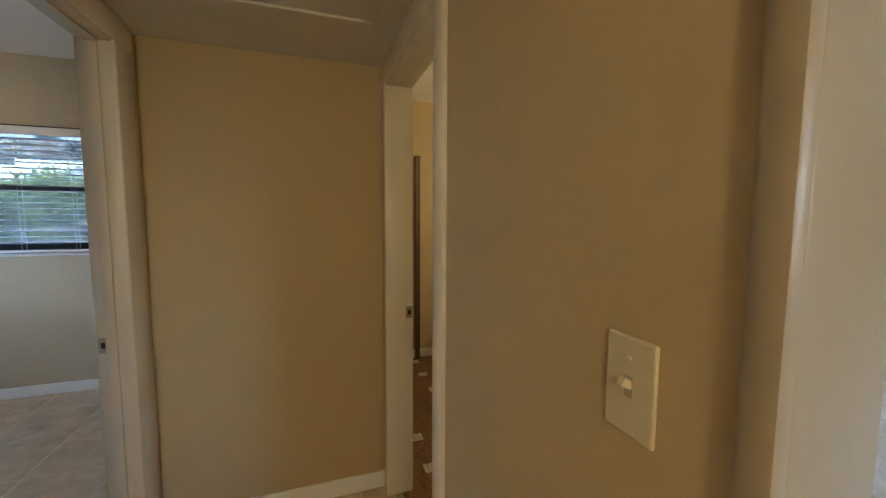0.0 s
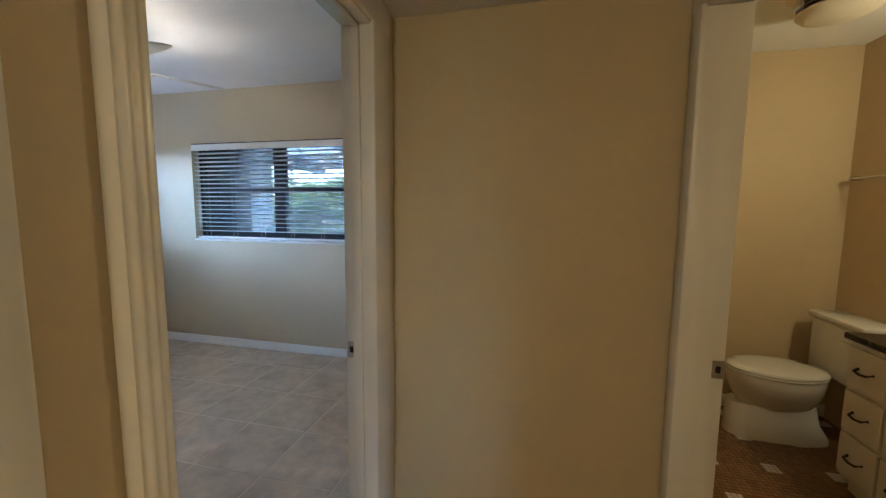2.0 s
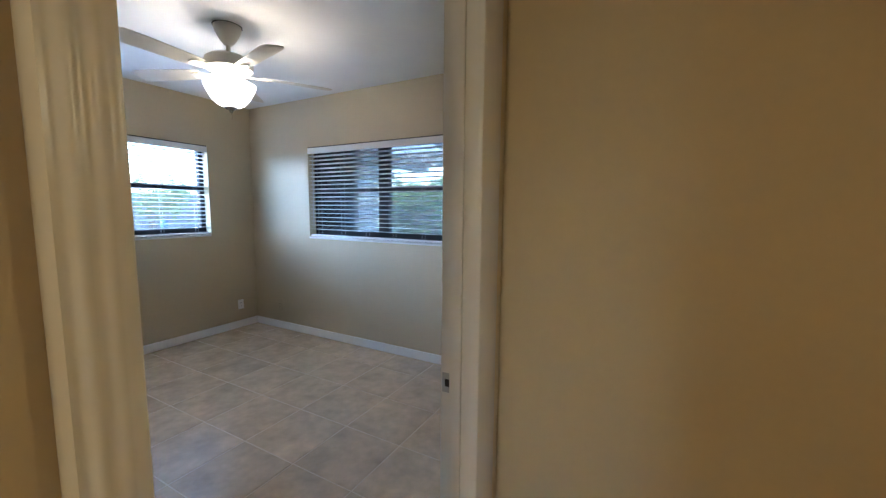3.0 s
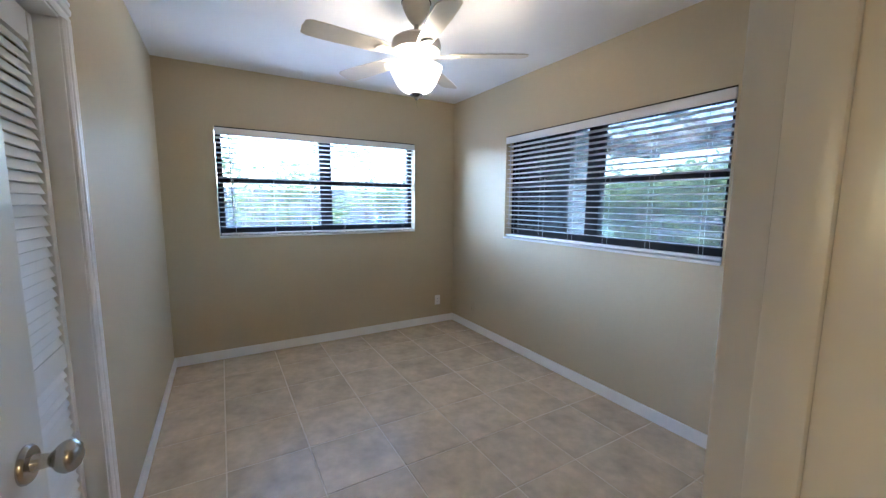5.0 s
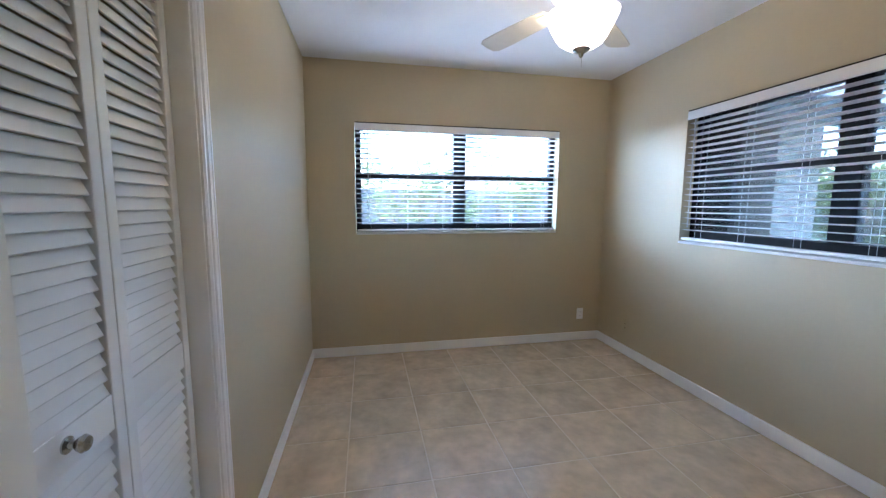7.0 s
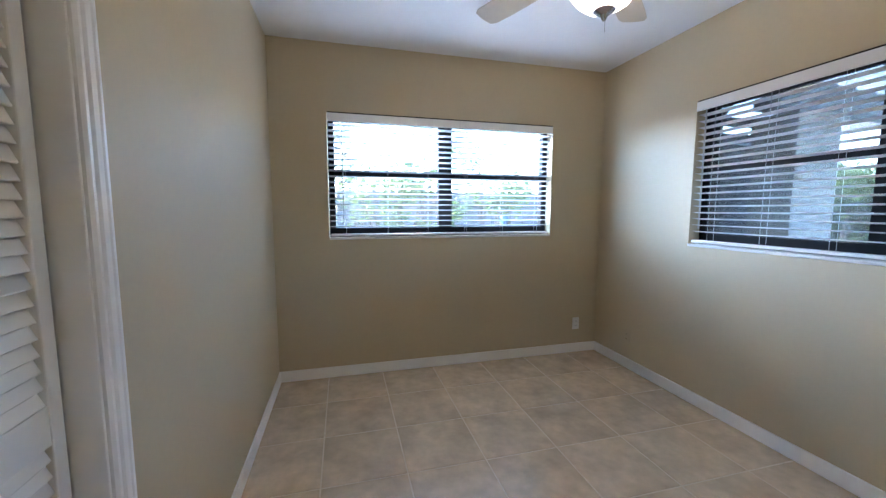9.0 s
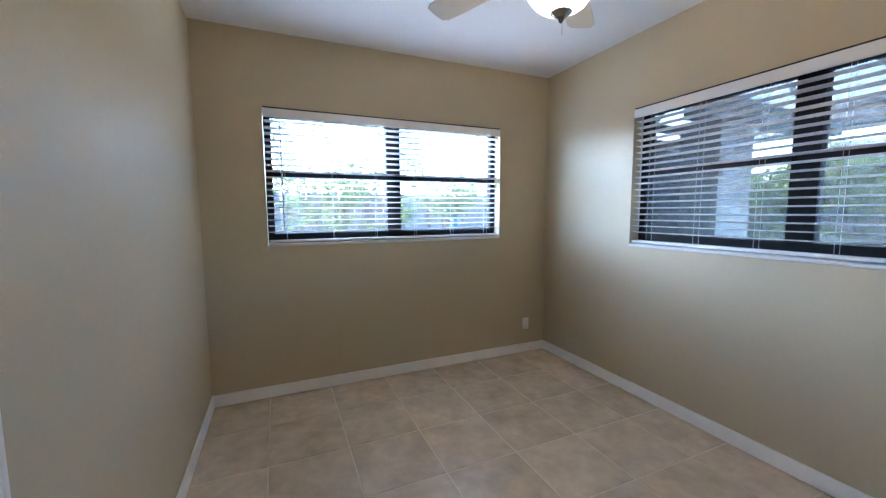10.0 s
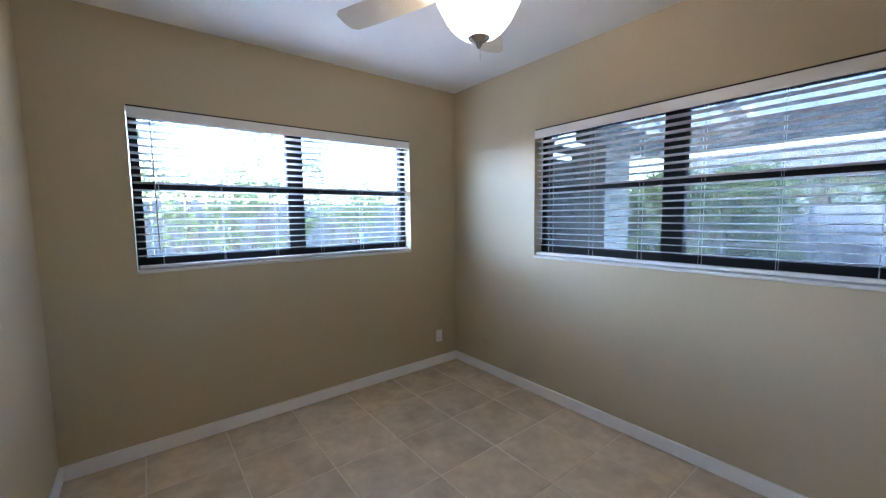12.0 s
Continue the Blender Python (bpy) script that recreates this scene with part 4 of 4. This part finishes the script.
def clumps_for(seed, n, spread, low, high, rad):
    rng = random.Random(seed)
    return [(rng.uniform(-spread[0], spread[0]), rng.uniform(-spread[1], spread[1]), rng.uniform(low, high), rad * rng.uniform(0.6, 1.2)) for _ in range(n)]


# yard shrubs seen through the yard window
plant("shrub", (-5.9, 3.45, -0.25), clumps_for(1, 11, (0.3, 0.55), 1.2, 2.2, 0.27), 620, 0.12, LEAFL, "leafy light green shrub by the yard window", "shrub", 11)
plant("shrub", (-6.3, 4.9, -0.25), clumps_for(2, 10, (0.35, 0.5), 1.2, 2.15, 0.26), 560, 0.115, LEAFL, "light green leafy shrub in the yard", "shrub", 12)
plant("shrub", (-6.8, 1.7, -0.25), clumps_for(3, 6, (0.4, 0.6), 0.6, 1.1, 0.28), 800, 0.075, LEAFL, "low light green shrub before the fence", "shrub", 13)
plant("tree", (-13.0, 4.2, -0.25), clumps_for(5, 16, (0.9, 3.0), 1.9, 4.2, 0.55), 1100, 0.17, LEAFL, "pale green garden tree behind the fence", "tree", 15, stems=5, trunk=0.05)
# garden behind the porch
for k, (x, y, s) in enumerate(((-3.3, 10.5, 21), (-5.2, 10.9, 22), (0.6, 10.5, 23), (2.6, 10.8, 24), (-3.1, 11.8, 25))):
    plant("garden_shrub", (x, y, -0.25), clumps_for(s, 14, (0.85, 0.5), 0.4, 2.1, 0.46), 6500, 0.17, (LEAFL, LEAF)[k % 2], "dense feathery green garden shrub beyond the railing", "shrub", s, stems=6, slim=0.13)
for k, (x, y, s) in enumerate(((-7.5, 16.5, 31), (-2.2, 18.0, 32), (3.4, 17.0, 33))):
    plant("garden_tree", (x, y, -0.25), clumps_for(s, 16, (2.3, 1.2), 1.2, 3.0, 0.85), 5200, 0.13, (LEAFL, LEAF)[k % 2], "broad green garden tree beyond the railing", "tree", s, stems=7, trunk=0.12)
pot = thing("blue_feeder", (-4.0, 4.13, 1.215), "small blue plastic feeder cup on the outside of the pane", "feeder")
part("cup", lathe([(0.0, 0.0), (0.024, 0.0), (0.034, 0.03), (0.036, 0.07), (0.032, 0.085), (0.0, 0.085)], 20), BLUEPOT, pot, smooth=40)

# white board fence at the end of the garden
gf = thing("garden_fence", (-2.4, 13.0, -0.25), "pale grey vertical board fence at the end of the garden", "fence")
gb = mesh_of("board", boxed(-0.068, -0.012, 0.05, 0.068, 0.012, 1.80), PALEVINYL)
for i in range(56):
    ob = new("board", gb)
    ob.parent = gf
    ob.matrix_basis = pose(-2.0 + i * 0.145, 0, 0)
for i in range(5):
    part("post", boxed(-2.1 + i * 2.0, -0.08, 0, -1.97 + i * 2.0, -0.013, 1.88), PALEVINYL, gf)
for z in (0.25, 1.65):
    part("rail", boxed(-2.1, 0.013, z, 6.1, 0.05, z + 0.13), PALEVINYL, gf)

# pale neighbouring house beyond the garden
house = thing("neighbour_house", (0.5, 21.0, -0.25), "pale single-storey neighbouring house behind the garden", "house")
part("wall", boxed(-9, 0, 0, 9, 6, 2.8), mat("pale_house_paint", (0.42, 0.43, 0.42), 0.8, stain=0.08), house)
part("roof", prism([(-0.6, 2.8), (6.6, 2.8), (3.0, 4.4)], -9.6, 9.6, lambda u, v, w: (w, u, v)), ROOF, house)
for x in (-6.0, -1.5, 3.0):
    wn_ = part("window", boxed(x, -0.05, 1.0, x + 1.5, 0.02, 2.2), TRIM, house)
    part("pane", boxed(x + 0.07, -0.06, 1.07, x + 1.43, -0.04, 2.13), FRAME, wn_)

# ---- floor pieces ----
PX, PY = 0.43, 0.43
tile_bm = boxed(-PX / 2 + 0.0040, -PY / 2 + 0.0040, -0.0025, PX / 2 - 0.0040, PY / 2 - 0.0040, 0.0, bevel=0.0010, seg=1)
TILE_ME = mesh_of("tile", tile_bm, TILE)


def lay(parent, x0, y0, x1, y1, ox, oy, rng):
    """Square tiles on a grid through (ox, oy), cut at the walls."""
    i0, i1 = math.floor((x0 - ox) / PX), math.ceil((x1 - ox) / PX)
    j0, j1 = math.floor((y0 - oy) / PY), math.ceil((y1 - oy) / PY)
    for i in range(i0, i1):
        for j in range(j0, j1):
            a0, a1 = max(ox + i * PX + 0.0040, x0), min(ox + (i + 1) * PX - 0.0040, x1)
            b0, b1 = max(oy + j * PY + 0.0040, y0), min(oy + (j + 1) * PY - 0.0040, y1)
            if a1 - a0 < 0.012 or b1 - b0 < 0.012:
                continue
            dz = rng.uniform(-0.0006, 0.0004)
            if a1 - a0 > PX - 0.010 and b1 - b0 > PY - 0.010:
                ob = new("tile", TILE_ME)
                ob.location = ((a0 + a1) / 2, (b0 + b1) / 2, dz)
            else:
                cx, cy = (a0 + a1) / 2, (b0 + b1) / 2
                ob = new("tile", mesh_of("tile", boxed(a0 - cx, b0 - cy, -0.0025, a1 - cx, b1 - cy, 0.0, bevel=0.0010, seg=1), TILE))
                ob.location = (cx, cy, dz)
            ob.parent = parent


rng = random.Random(9)
lay(floor, XW, YS, XE + 0.06, YN, -2.078, 2.957, rng)
lay(hall_floor, XE + 0.06, 0.2, 1.118, HY1, -2.078, 2.957, rng)
bm = bmesh.new()
box(bm, 1.12, -3.0, -0.006, 7.75, 2.05, 0.0)
part("floor_tiles", bm, TILE, living_floor)
part("floor_tiles", boxed(2.78, 2.05, -0.006, 7.75, 6.0, 0.0), TILE, living_floor)

# one-inch mosaic with white clusters every foot
verts, faces, wverts, wfaces = [], [], [], []
P1 = 0.311 / 12
ox, oy = 1.642 - 1.5 * P1, 3.838 - 1.5 * P1
i0, j0 = math.floor((1.14 - ox) / P1) + 1, math.floor((BATH[0] - oy) / P1) + 1
for i in range(i0, math.floor((BX1 - ox) / P1)):
    for j in range(j0, math.floor((BY1 - oy) / P1)):
        u, v = i % 12, j % 12
        white = u < 3 and v < 3
        V, F = (wverts, wfaces) if white else (verts, faces)
        x, y, g = ox + i * P1, oy + j * P1, 0.0012
        n = len(V)
        V += [(x + g, y + g, -0.005), (x + P1 - g, y + g, -0.005), (x + P1 - g, y + P1 - g, -0.005), (x + g, y + P1 - g, -0.005)]
        V += [(x + 2 * g, y + 2 * g, 0.0), (x + P1 - 2 * g, y + 2 * g, 0.0), (x + P1 - 2 * g, y + P1 - 2 * g, 0.0), (x + 2 * g, y + P1 - 2 * g, 0.0)]
        F += [(n + 4, n + 5, n + 6, n + 7)] + [(n + k, n + (k + 1) % 4, n + 4 + (k + 1) % 4, n + 4 + k) for k in range(4)]
for nm, V, F, m in (("mosaic_tiles", verts, faces, MOSAIC), ("white_mosaic_tiles", wverts, wfaces, MOSAICW)):
    me = bpy.data.meshes.new(nm)
    me.from_pydata(V, [], F)
    me.materials.append(m)
    ob = new(nm, me)
    ob.parent = bath_floor
    ob["kind"] = "stuff"
